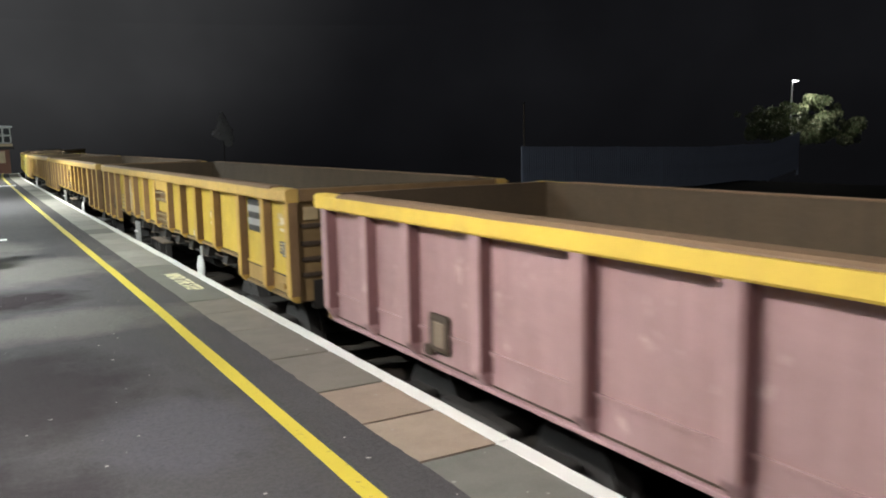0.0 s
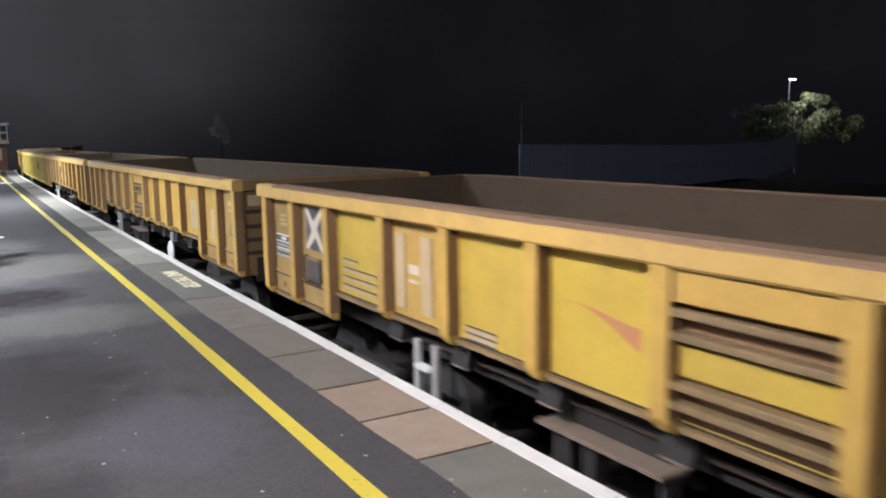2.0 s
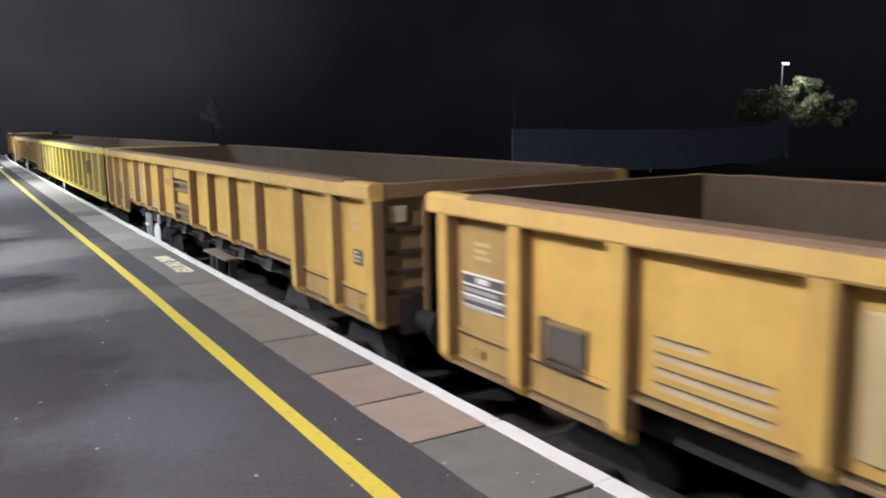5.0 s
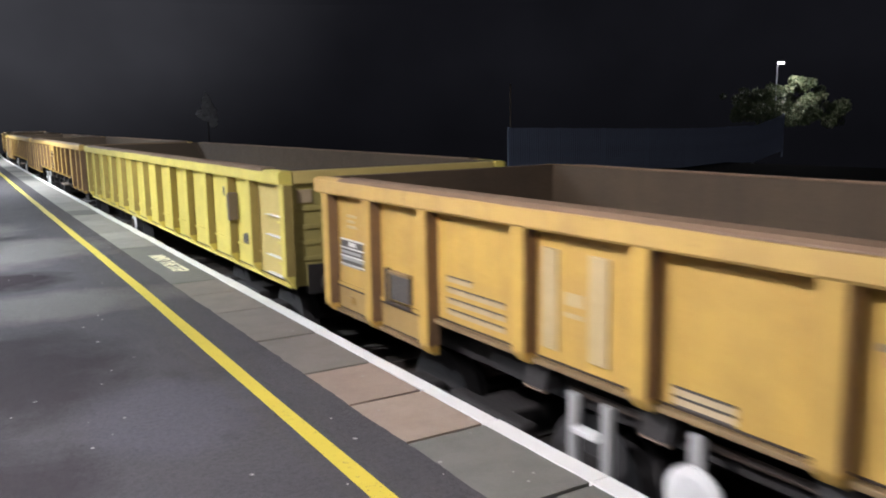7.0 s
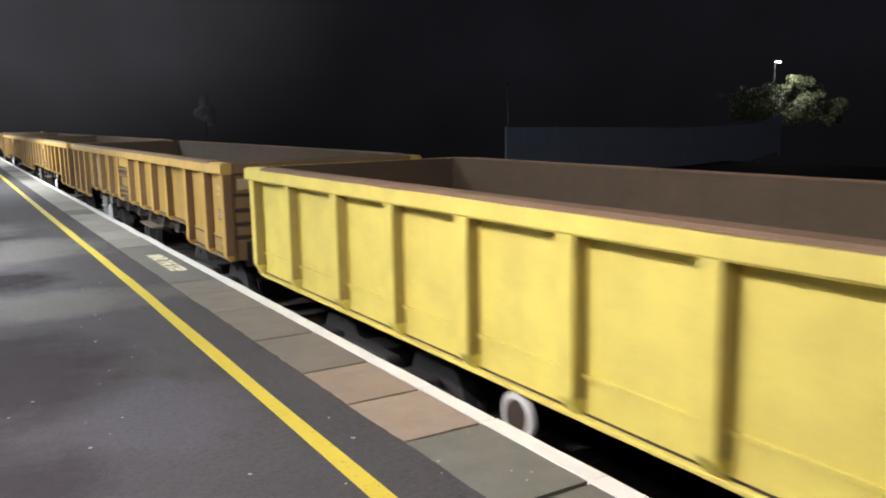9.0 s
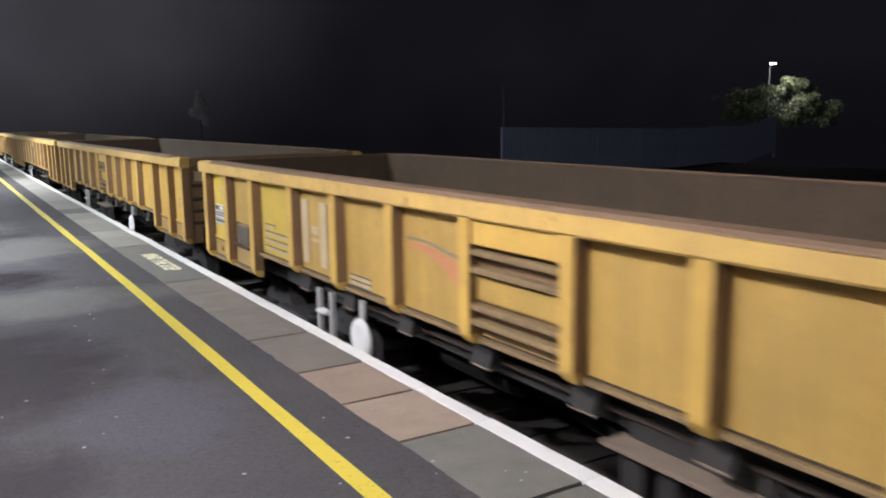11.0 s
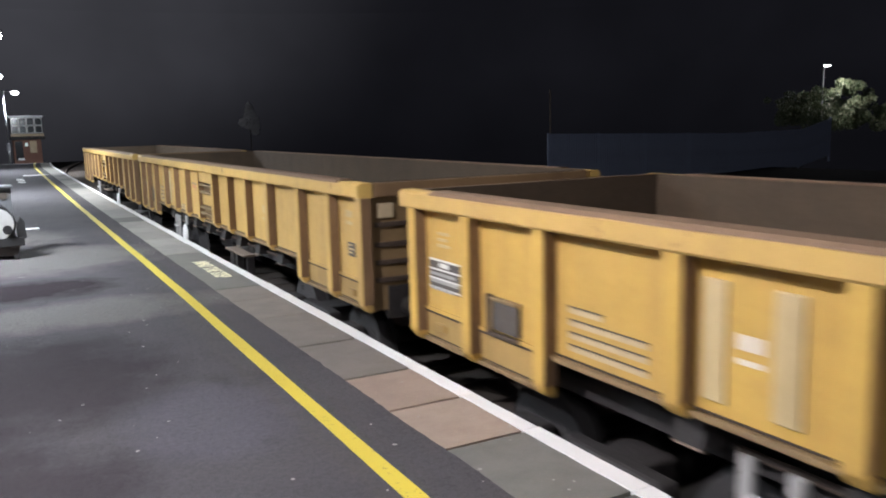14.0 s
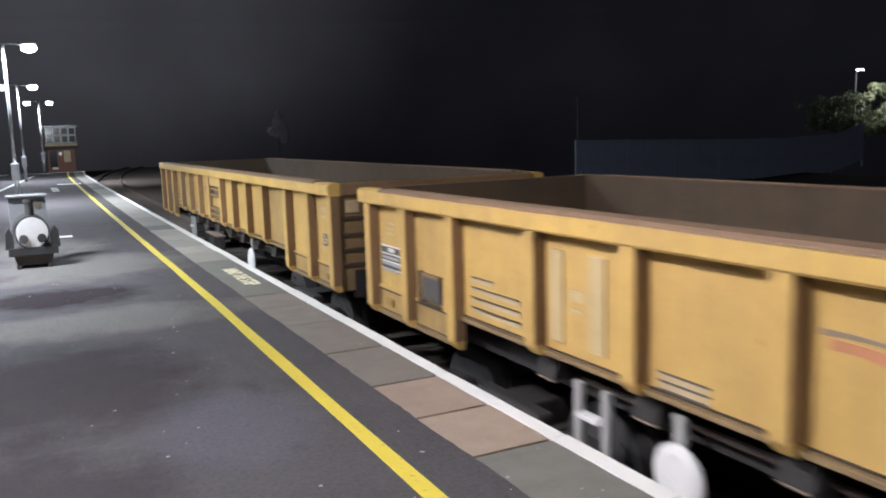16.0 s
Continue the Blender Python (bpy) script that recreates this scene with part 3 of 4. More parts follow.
def brake_disc(w, y):
    """White handwheel on its bracket beside the underframe."""
    bm = rods(((-1.205, y, 0.84), (-1.225, y, 0.84), 0.178), n=32)
    rod(bm, (-1.225, y, 0.84), (-1.245, y, 0.84), 0.168, 0.13, n=32)
    part("handbrake_wheel", bm, M["white"], w, "white painted disc handwheel")
    part("brake_bracket", boxes((-1.2, -1.16, y - 0.02, y + 0.06, 1.0, 1.16), bevel=0.01), M["pale"], w)


def white_step(w, y):
    """White H-shaped foothold frame that hangs from the sill."""
    for dy in (-0.135, 0.135):
        part("step_upright", shared("step_upright|%.2f" % dy, lambda: boxes((-1.21, -1.17, dy - 0.038, dy + 0.038, 0.58, 1.12), bevel=0.006), M["pale"]), None, w, at=(0, y, 0))
    part("step_tread", shared("step_tread", lambda: boxes((-1.25, -1.17, -0.097, 0.097, 0.915, 0.945), bevel=0.006), M["white"]), None, w, "white painted foot step", at=(0, y, 0))


def swoosh(y0, y1, top, fall_top, low, fall_low):
    """A curved painted stripe on the platform side."""
    bm = bmesh.new()
    last = None
    for i in range(13):
        f = i / 12
        y, wave = y0 + (y1 - y0) * f, 0.012 * math.sin(f * 5)
        ring = [bm.verts.new((-PANEL - d, y, z)) for d, z in ((0.005, top + fall_top * f + wave), (0.005, low + fall_low * f * f + wave), (-0.004, low + fall_low * f * f + wave), (-0.004, top + fall_top * f + wave))]
        if last:
            for k in range(4):
                bm.faces.new((last[k], last[(k + 1) % 4], ring[(k + 1) % 4], ring[k]))
        else:
            bm.faces.new(ring)
        last = ring
    bm.faces.new(last)
    bmesh.ops.recalc_face_normals(bm, faces=bm.faces[:])
    return bm


def bracket_mesh():
    """A gusset that hangs under a stake, narrower at its foot."""
    bm = bmesh.new()
    top = [(-1.16, -0.11), (-1.05, -0.11), (-1.05, 0.11), (-1.16, 0.11)]
    low = [(-1.19, -0.09), (-1.05, -0.09), (-1.05, 0.09), (-1.19, 0.09)]
    a = [bm.verts.new((x, y, SILL - 0.016)) for x, y in top]
    b = [bm.verts.new((x, y, 0.13)) for x, y in low]
    for i in range(4):
        bm.faces.new((a[i], a[(i + 1) % 4], b[(i + 1) % 4], b[i]))
    bm.faces.new(a)
    bm.faces.new(b[::-1])
    bmesh.ops.recalc_face_normals(bm, faces=bm.faces[:])
    return bm


def box_wagon(label, colours, disc_rear, ends="end_dark", rim="rim", stakes="yellow", mark=True, plates="plate", faint="label"):
    w = wagon_base("box_wagon", label, LEN, M[ends], list(POSTS), lambda i: i < 2 or i > 10, [M[c] for c in colours], M[rim], M[stakes])
    up = (0, 0, -RAIL)
    a, b = POSTS[6], POSTS[7] - 0.12
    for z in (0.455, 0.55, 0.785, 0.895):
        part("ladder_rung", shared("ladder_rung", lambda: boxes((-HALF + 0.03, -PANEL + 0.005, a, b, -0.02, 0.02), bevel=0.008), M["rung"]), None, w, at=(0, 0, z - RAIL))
    # Flat plates, no hollow cut: the recess's shade is their brown colour.
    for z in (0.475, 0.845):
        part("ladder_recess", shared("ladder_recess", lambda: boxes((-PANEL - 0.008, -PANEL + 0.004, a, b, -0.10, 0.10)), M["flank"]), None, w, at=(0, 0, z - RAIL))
    part("bay_header", shared("bay_header|" + stakes, lambda: boxes((-HALF + 0.035, -PANEL + 0.004, a, b, 0.945, LIP + 0.005), bevel=0.008), M[stakes]), None, w, at=up)
    part("bay_panel", shared("bay_panel|" + colours[6], lambda: boxes((-PANEL - 0.035, -PANEL + 0.004, a, b, 0.59, 0.745), bevel=0.008), M[colours[6]]), None, w, at=up)
    part("number_plate_field", boxes((-PANEL - 0.006, -PANEL + 0.004, 11.80, 12.26, 0.50, 0.73)), M["slate"], w, "dark plate with white writing", at=up)
    bars(w, 12.03, 0.726, 0.46, (1, 1, 1, 1), 0.07, 0.013, M["white"])
    bars(w, 12.03, 0.62, 0.42, (0.9, 1, 0.8), 0.055, 0.024, M["pale"])
    part("hatch_frame", boxes((-PANEL - 0.045, -PANEL + 0.004, 11.36, 11.40, 0.34, 0.60), bevel=0.008), M["grime"], w, at=up)
    part("hatch_ledge", boxes((-PANEL - 0.04, -PANEL + 0.004, 11.02, 11.40, 0.325, 0.35), bevel=0.006), M["grime"], w, at=up)
    bars(w, 12.03, 0.93, 0.17, (1, 0.8, 1), 0.045, 0.02, M["plate"])
    decal(w, "crest", 12.03, 0.692, 0.14, 0.035, M["white"], 0.009)
    part("hatch", boxes((-PANEL - 0.03, -PANEL + 0.004, 11.03, 11.33, 0.365, 0.565), bevel=0.012), M["slate"], w, "dark grey hatch plate", at=up)
    part("hatch_rim", boxes((-PANEL - 0.042, -PANEL + 0.004, 11.33, 11.358, 0.35, 0.59), (-PANEL - 0.042, -PANEL + 0.004, 11.02, 11.33, 0.566, 0.59), bevel=0.006), M["rung"], w, at=up)
    bars(w, 10.2, 0.65, 0.66, (0.45, 1, 1, 1), 0.075, 0.034, M["cream"])
    bars(w, 10.2, 0.665, 0.66, (0.45, 1, 1, 1), 0.075, 0.014, M["black"])
    part("lashing_lug", boxes((-PANEL - 0.04, -PANEL + 0.004, 0.42, 0.56, 0.17, 0.23), bevel=0.012), M["ochre"], w, at=up)
    part("lashing_lug", boxes((-PANEL - 0.04, -PANEL + 0.004, 12.0, 12.14, 0.19, 0.25), bevel=0.012), M["ochre"], w, at=up)
    part("door_plate", boxes((-PANEL - 0.018, -PANEL + 0.004, 8.95, 9.10, 0.42, 1.0), (-PANEL - 0.018, -PANEL + 0.004, 9.36, 9.50, 0.42, 1.0), bevel=0.009), M[plates], w, "faded pale upright plates", at=up)
    decal(w, "label_patch", 9.23, 0.735, 0.15, 0.07, M[faint])
    decal(w, "label_patch", 9.23, 0.645, 0.15, 0.025, M[faint])
    bars(w, 8.33, 0.435, 0.36, (1, 1), 0.045, 0.03, M["cream"])
    bars(w, 8.33, 0.457, 0.36, (1, 1, 1), 0.045, 0.009, M["slate"])
    decal(w, "label_patch", 3.31, 0.75, 0.16, 0.08, M[faint])
    decal(w, "label_patch", 3.31, 0.638, 0.16, 0.03, M[faint])
    decal(w, "label_edge", 3.31, 0.795, 0.16, 0.012, M["slate" if faint == "label" else faint])
    if faint == "label":
        bars(w, 4.17, 0.435, 0.40, (1, 1), 0.045, 0.032, M["label"])
        bars(w, 4.17, 0.457, 0.40, (1, 1, 1), 0.045, 0.010, M["slate"])
    decal(w, "notice", 0.51, 0.60, 0.17, 0.13, M["slate"])
    bars(w, 0.51, 0.64, 0.13, (0.6, 1, 0.8), 0.035, 0.016, M["cream"])
    decal(w, "label_patch", 0.545, 0.93, 0.15, 0.06, M["plate"])
    decal(w, "label_patch", 0.545, 0.845, 0.15, 0.03, M["plate"])
    for y in POSTS[2:11]:
        part("sill_bracket", shared("sill_bracket", bracket_mesh, M["under"]), None, w, at=(0, y - 0.06, -RAIL))
        part("bracket_lip", shared("bracket_lip", lambda: boxes((-1.20, -1.17, -0.095, 0.095, 0.122, 0.134), bevel=0.003), M["sill_dust"]), None, w, at=(0, y - 0.06, -RAIL))
    if mark:
        part("emblem", swoosh(7.50, 6.80, 0.85, -0.06, 0.80, -0.21), M["red"], w, "faded red stripe emblem", at=up)
        part("emblem", swoosh(7.54, 6.80, 0.885, -0.05, 0.855, -0.055), M["blue"], w, "faded grey stripe emblem", at=up)
    white_step(w, LEN - 3.43)
    brake_disc(w, LEN - 4.18 if disc_rear else 4.12)
    part("brake_pipe", shared("brake_pipe", lambda: rods(((-1.07, 3.2, 0.16), (-1.07, 9.4, 0.16), 0.022), n=8), M["grime"]), None, w, at=up)
    part("brake_cylinder", rods(((-0.6, 5.3, -0.15), (-0.6, 6.2, -0.15), 0.13), n=20), M["under"], w, at=up)
    part("air_tank", rods(((-0.6, 7.0, -0.15), (-0.6, 7.9, -0.15), 0.14), n=20), M["under"], w, at=up)
    q = 4.5 if disc_rear else 6.74
    part("equipment_shelf", boxes((-1.21, -1.03, q, q + 1.02, 0.0, 0.03), bevel=0.006), M["sill_dust"], w, "dusty shelf under the sill", at=up)
    for y0, y1 in ((q, q + 0.06), (q + 0.54, q + 0.66), (q + 0.76, q + 0.92)):
        part("shelf_leg", boxes((-1.16, -1.06, y0, y1, -0.42, -0.001), bevel=0.01), M["under"], w, at=up)
    part("shelf_hanger", boxes((-1.06, -1.03, q + 0.06, q + 0.96, 0.031, SILL - 0.003)), M["under"], w, at=up)
    return w


def flush_wagon(label, main, rim, length, posts):
    """The wagons whose sides reach down evenly."""
    w = wagon_base("box_wagon", label, length, M["end_dark" if main == "pink" else "olive_dark"], posts, lambda i: True, [M["sand"] if main == "lemon" else M[main]] + [M[main]] * 12, M[rim], M[main], 0.13, main)
    if main == "pink":
        up = (0, 0, -RAIL)
        part("hatch_frame", boxes((-PANEL - 0.04, -PANEL + 0.004, 10.33, 10.61, 0.20, 0.48), bevel=0.03), M["grime"], w, at=up)
        part("hatch", boxes((-PANEL - 0.05, -PANEL - 0.03, 10.38, 10.52, 0.25, 0.43), bevel=0.008), M["sill_dust"], w, "brown grey hatch plate", at=up)
        part("hatch_ledge", boxes((-PANEL - 0.05, -PANEL + 0.004, 10.56, 10.66, 0.16, 0.24), bevel=0.015), M["grime"], w, at=up)
    else:
        for z in (0.16, 0.35, 0.56, 0.77):
            # White ledge: the bright highlight along the step is put into its colour.
            part("side_step", boxes((-PANEL - 0.045, -PANEL + 0.004, 0.26, 0.70, z - 0.004, z + 0.006), bevel=0.004), M["white"], w, "pale step ledge", at=(0, 0, -RAIL))
            part("step_slot", boxes((-PANEL - 0.02, -PANEL + 0.004, 0.20, 0.42, z - 0.075, z - 0.05), bevel=0.006), M[main], w, at=(0, 0, -RAIL))
        part("latch", boxes((-HALF, -PANEL, 1.10, 1.27, 0.40, 0.51), bevel=0.02), M["slate"], w, "dark latch", at=(0, 0, -RAIL))
        part("latch", boxes((-HALF - 0.01, -PANEL, 1.72, 1.79, 0.60, 0.92), bevel=0.02), M["sill_dust"], w, "grey brown upright latch", at=(0, 0, -RAIL))
        decal(w, "notice", 2.12, 0.90, 0.33, 0.11, M["pale"])
        decal(w, "notice_mark", 2.23, 0.90, 0.10, 0.10, M["slate"], 0.009)
        white_wheel = rods(((-1.205, 8.02, 0.84), (-1.235, 8.02, 0.84), 0.15), n=28)
        part("handbrake_wheel", white_wheel, M["white"], w, "white rimmed handwheel")
        part("handwheel_hub", rods(((-1.23, 8.02, 0.84), (-1.245, 8.02, 0.84), 0.105), n=24), M["grime"], w)
    return w


TRAIN = []
STD = ["yellow", "yellow", "yellow", "yellow", "yellow", "yellow", "yellow", "yellow", "yellow", "yellow", "yellow", "yellow", "yellow"]


def with_fresh(base, **at):
    c = list(base)
    for i, v in at.items():
        c[int(i[1:])] = v
    return c


PINK_POSTS = [0.11, 1.05, 1.77, 2.72, 3.73, 4.74, 5.75, 6.84, 7.93, 8.94, 9.95, 10.90, 11.62, 12.44]
pink = flush_wagon("pinkish maroon steel box wagon with a chipped yellow rim", "pink", "rim_bright", LEN, PINK_POSTS)
TRAIN.append((pink, -5.56, LEN))
w = box_wagon("weathered yellow steel box wagon, empty, with clean yellow panels", with_fresh(["fresh"] * 13, b12="ochre", b11="ochre", b9="yellow"), False, ends="end_dark", mark=False, plates="cream")
part("emblem", swoosh(7.50, 6.88, 0.80, -0.04, 0.795, -0.16), M["red"], w, "faded red stripe emblem", at=(0, 0, -RAIL))
decal(w, "label_patch", 0.46, 0.885, 0.16, 0.07, M["label"], 0.010)
decal(w, "label_patch", 0.46, 0.79, 0.16, 0.03, M["label"], 0.010)
decal(w, "notice", 0.375, 0.59, 0.25, 0.16, M["slate"], 0.011, "dark notice with pale writing")
for k in range(5):
    part("lettering", boxes((-PANEL - 0.014, -PANEL - 0.010, 0.265, 0.485 - 0.02 * (k % 2), 0.523 + 0.03 * k, 0.535 + 0.03 * k)), M["pale"], w, at=(0, 0, -RAIL))
decal(w, "name_board", 1.33, 0.88, 0.66, 0.37, M["black"], 0.006, "black board with white writing")
bars(w, 1.33, 0.955, 0.66, (1.0, 0.86), 0.15, 0.075, M["pale"])
decal(w, "white_patch", 11.18, 0.86, 0.44, 0.40, M["label"], 0.005, "worn white painted patch")
for side in range(4):
    q = Matrix.Rotation(side * math.pi / 2, 4, "X")
    bm = bmesh.new()
    tri = [q @ Vector((0, y, z)) for y, z in ((-0.15, 0.20), (0.15, 0.20), (0.02, 0.075))]
    ends = [[bm.verts.new((-PANEL - d, v.y + 11.18, v.z + 0.86)) for v in tri] for d in (0.004, 0.009)]
    for i in range(3):
        bm.faces.new((ends[0][i], ends[0][(i + 1) % 3], ends[1][(i + 1) % 3], ends[1][i]))
    bm.faces.new(ends[0][::-1])
    bm.faces.new(ends[1])
    bmesh.ops.recalc_face_normals(bm, faces=bm.faces[:])
    part("dark_mark", bm, M["notice_blue"], w, at=(0, 0, -RAIL))
TRAIN.append((w, 7.70, LEN))
w = box_wagon("dirty yellow brown steel box wagon with white patches, empty", with_fresh(STD, b12="ochre", b0="ochre"), False, mark=False)
decal(w, "white_patch", 2.4, 0.66, 0.44, 0.40, M["cream"], 0.005, "worn white painted patch")
decal(w, "white_patch", 1.3, 0.60, 0.34, 0.40, M["cream"], 0.005, "worn white painted patch")
TRAIN.append((w, 21.12, LEN))
TRAIN.append((box_wagon("dusty orange yellow steel box wagon with a red emblem", STD, True, faint="plate"), 34.50, LEN))
lemon_posts = [0.12, 1.13, 1.92, 2.84, 3.79, 4.72, 5.67, 6.59, 7.54, 8.55, 9.54, 10.52, 11.60, 12.60]
TRAIN.append((flush_wagon("bright yellow steel box wagon with flush sides", "lemon", "lemon", 12.70, lemon_posts), 47.88, 12.70))
TRAIN.append((box_wagon("weathered yellow steel box wagon with ladder rungs, empty", with_fresh(["drab"] * 13, b10="fresh", b12="fresh"), True, plates="cream", faint="cream"), 61.40, LEN))
TRAIN.append((box_wagon("dusty ochre yellow steel box wagon, empty", with_fresh(STD, b8="fresh"), False), 74.80, LEN))
TRAIN.append((box_wagon("dusty yellow steel box wagon with a red emblem", ["dusty"] * 13, True, stakes="dusty", faint="plate"), 88.12, LEN))
TRAIN.append((box_wagon("brown stained yellow steel box wagon, last of the train", with_fresh(["dusty"] * 13, b2="ochre", b9="ochre"), False, stakes="dusty", faint="plate"), 101.48, LEN))

# ---- coping slabs ----
rnd = random.Random(5)
joints = [3.69, 4.40, 5.14, 6.14, 7.29, 8.2, 8.95, 11.95]
s = 3.69
while s > PLAT0:
    s -= rnd.uniform(0.78, 1.0)
    joints.insert(0, s)
while joints[-1] < PLAT1:
    joints.append(joints[-1] + rnd.uniform(0.85, 1.1))
for a, b in zip(joints, joints[1:]):
    if b > PLAT1:
        break
    shy, wide = rnd.uniform(-0.007, 0.007), rnd.uniform(-0.010, 0.008)
    part("edge_line", ribbon([(s, -0.080 + wide + 0.006 * noise.noise(Vector((s * 5, 0, 0))), 0.022 + shy + 0.004 * noise.noise(Vector((s * 3, 7, 0)))) for s in span(a + 0.004, b - 0.004, 0.15)], -0.03, 0.006), M["white_line"], platform, "white painted edge line")
    mat = "slab_pink" if 3.6 < a < 5.1 else "slab_warm" if 5.1 <= a < 8.9 else "slab_pale" if a > 11.9 and rnd.random() < 0.8 else "slab"
    zz = rnd.uniform(-0.004, 0.0)
    j = rnd.uniform(-0.015, 0.012)
    part("coping_slab", ribbon([(a + 0.015, -COPING + 0.004 + j, -0.006), (b - 0.015, -COPING + 0.004 + j, -0.006)], -0.075, zz), M[mat], platform)
part("slab_bedding", ribbon([(s, -COPING, -0.03) for s in span(PLAT0, PLAT1, 2.0)], -0.08, -0.02), M["under"], platform)


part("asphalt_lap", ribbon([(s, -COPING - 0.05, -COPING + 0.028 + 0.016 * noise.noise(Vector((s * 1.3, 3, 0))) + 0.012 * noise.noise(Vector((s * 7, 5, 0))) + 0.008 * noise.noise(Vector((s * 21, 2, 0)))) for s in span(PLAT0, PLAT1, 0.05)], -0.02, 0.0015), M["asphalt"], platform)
sleeper = mesh_of("sleeper", boxes((-1.25, 1.25, -0.13, 0.13, -1.12, -1.055), bevel=0.01), M["sleeper"])
for i in range(110):
    x, y, a = line(-6 + 0.68 * i, CENTRE)
    part("sleeper", sleeper, None, bed, at=(x, y, 0)).rotation_euler = (0, 0, a)
rl = random.Random(21)
bm = bmesh.new()
for _ in range(110):
    s0, o, r = 2.5 + 16 * rl.random() ** 1.6, rl.uniform(-3.2, -0.1), rl.uniform(0.005, 0.013)
    x, y, _a = line(s0, o)
    bmesh.ops.create_circle(bm, cap_ends=True, segments=7, radius=r, matrix=pose(x, y, 0.0035, 0, 0, rl.uniform(0, 90)) @ Matrix.Diagonal((1, rl.uniform(0.5, 1.4), 1, 1)))
part("gum_spots", bm, plain("pale_trodden_gum", (0.34, 0.33, 0.31), 0.7), platform)["kind"] = "stuff"


# ---- platform lamps ----


def street_lamp(x, y):
    w = thing("street_lamp", "tall grey platform lamp post with two lit heads", "street lamp", pose(x, y, 0), "lamps along the platform")
    bm = rods(((0, 0, 0), (0, 0, 1.1), 0.07))
    rod(bm, (0, 0, 1.1), (0, 0, HEAD_Z + 0.02), 0.045, 0.038)
    part("post", bm, M["steel"], w, smooth=True)
    part("base_box", boxes((-0.11, 0.11, -0.11, 0.11, 0.75, 1.25), bevel=0.02), M["steel"], w)
    part("arm", rods(((-ARM, 0, HEAD_Z), (ARM, 0, HEAD_Z), 0.025)), M["steel"], w)
    for sx in (-ARM, ARM):
        h = part("lamp_head", boxes((sx - 0.22, sx + 0.22, -0.13, 0.13, HEAD_Z - 0.03, HEAD_Z + 0.06), bevel=0.02), M["steel"], w)
        # Lens widened to a rounded bowl: the lamp's glare is put into its shape.
        glare_bowl = bmesh.new()
        bmesh.ops.create_uvsphere(glare_bowl, u_segments=20, v_segments=10, radius=1.0, matrix=pose(sx, 0, HEAD_Z - 0.11) @ Matrix.Diagonal((0.21, 0.17, 0.13, 1)))
        part("lens", glare_bowl, M["glow"], h, "lit lamp lens", smooth=True)
    return w


for ly, lx, watts, tilt, ahead in LAMP_ROW:
    street_lamp(lx, ly)


# ---- locomotive-shaped planter on the platform ----
pl = thing("planter", "dark wooden planter shaped like a small engine, white round front", "planter", pose(-0.05, 13.0, 0, 0, 0, 3))
part("trough", prism([(-0.27, 0.06), (0.27, 0.06), (0.36, 0.34), (-0.36, 0.34)], -0.1, 1.0), plain("dark_stained_wood", (0.05, 0.04, 0.035), 0.7), pl)
for sx in (-1, 1):
    part("runner", boxes((sx * 0.25 - 0.04, sx * 0.25 + 0.04, -0.12, 1.0, 0.0, 0.07), bevel=0.01), M["black"], pl)
    part("side_wing", prism([(sx * 0.30, 0.34), (sx * 0.44, 0.34), (sx * 0.42, 0.62), (sx * 0.36, 0.70), (sx * 0.30, 0.55)], -0.12, 0.1), M["black"], pl)
    part("front_disc", rods(((sx * 0.145, -0.135, 0.50), (sx * 0.145, -0.165, 0.50), 0.075), n=24), M["black"] if sx > 0 else M["slate"], pl)
part("boiler", rods(((0, -0.1, 0.60), (0, 0.7, 0.60), 0.285), n=36), M["black"], pl)
part("boiler_front", rods(((0, -0.105, 0.60), (0, -0.13, 0.60), 0.255), n=36), M["white"], pl, "white round boiler front")
part("buffer_beam", boxes((-0.40, 0.40, -0.14, -0.06, 0.22, 0.36), bevel=0.01), M["black"], pl)
part("chimney", rods(((0, 0.1, 0.84), (0, 0.1, 1.10), 0.075), ((0, 0.1, 1.09), (0, 0.1, 1.14), 0.095), n=20), M["black"], pl)
part("cab", boxes((-0.31, 0.31, 0.65, 0.72, 0.30, 1.18), (-0.34, 0.34, 0.60, 1.05, 1.15, 1.19), bevel=0.008), plain("grey_painted_board", (0.17, 0.175, 0.18), 0.6), pl)
part("cab_window", rods(((0.17, 0.648, 1.02), (0.17, 0.64, 1.02), 0.07), n=20), M["slate"], pl)
pl.scale = (0.80, 0.80, 0.85)

# ---- small painted marks on the platform ----
for i in range(3):
    part("painted_mark", boxes((0.70, 0.95, 34.2 + 1.2 * i, 34.75 + 1.2 * i, 0.0, 0.005)), M["white_line"], platform)
part("painted_mark", boxes((1.05, 2.0, 39.8, 40.4, 0.0, 0.005)), M["white_line"], platform)
part("painted_mark", boxes((0.30, 0.62, 16.9, 17.15, 0.0, 0.005)), M["white_line"], platform)


def strip(points, wide, z0, z1):
    bm = bmesh.new()
    last = None
    for x, y in points:
        ring = [bm.verts.new(q) for q in ((x - wide / 2, y, z0), (x + wide / 2, y, z0), (x + wide / 2, y, z1), (x - wide / 2, y, z1))]
        if last:
            for i in range(4):
                bm.faces.new((last[i], last[(i + 1) % 4], ring[(i + 1) % 4], ring[i]))
        else:
            bm.faces.new(ring)
        last = ring
    bm.faces.new(last[::-1])
    bmesh.ops.recalc_face_normals(bm, faces=bm.faces[:])
    return bm


part("edge_line", strip([(-3.4, 10), (-2.2, 24), (-1.12, 37.0), (-0.35, 46.5), (0.2, 53)], 0.12, 0.0, 0.005), M["white_line"], platform)
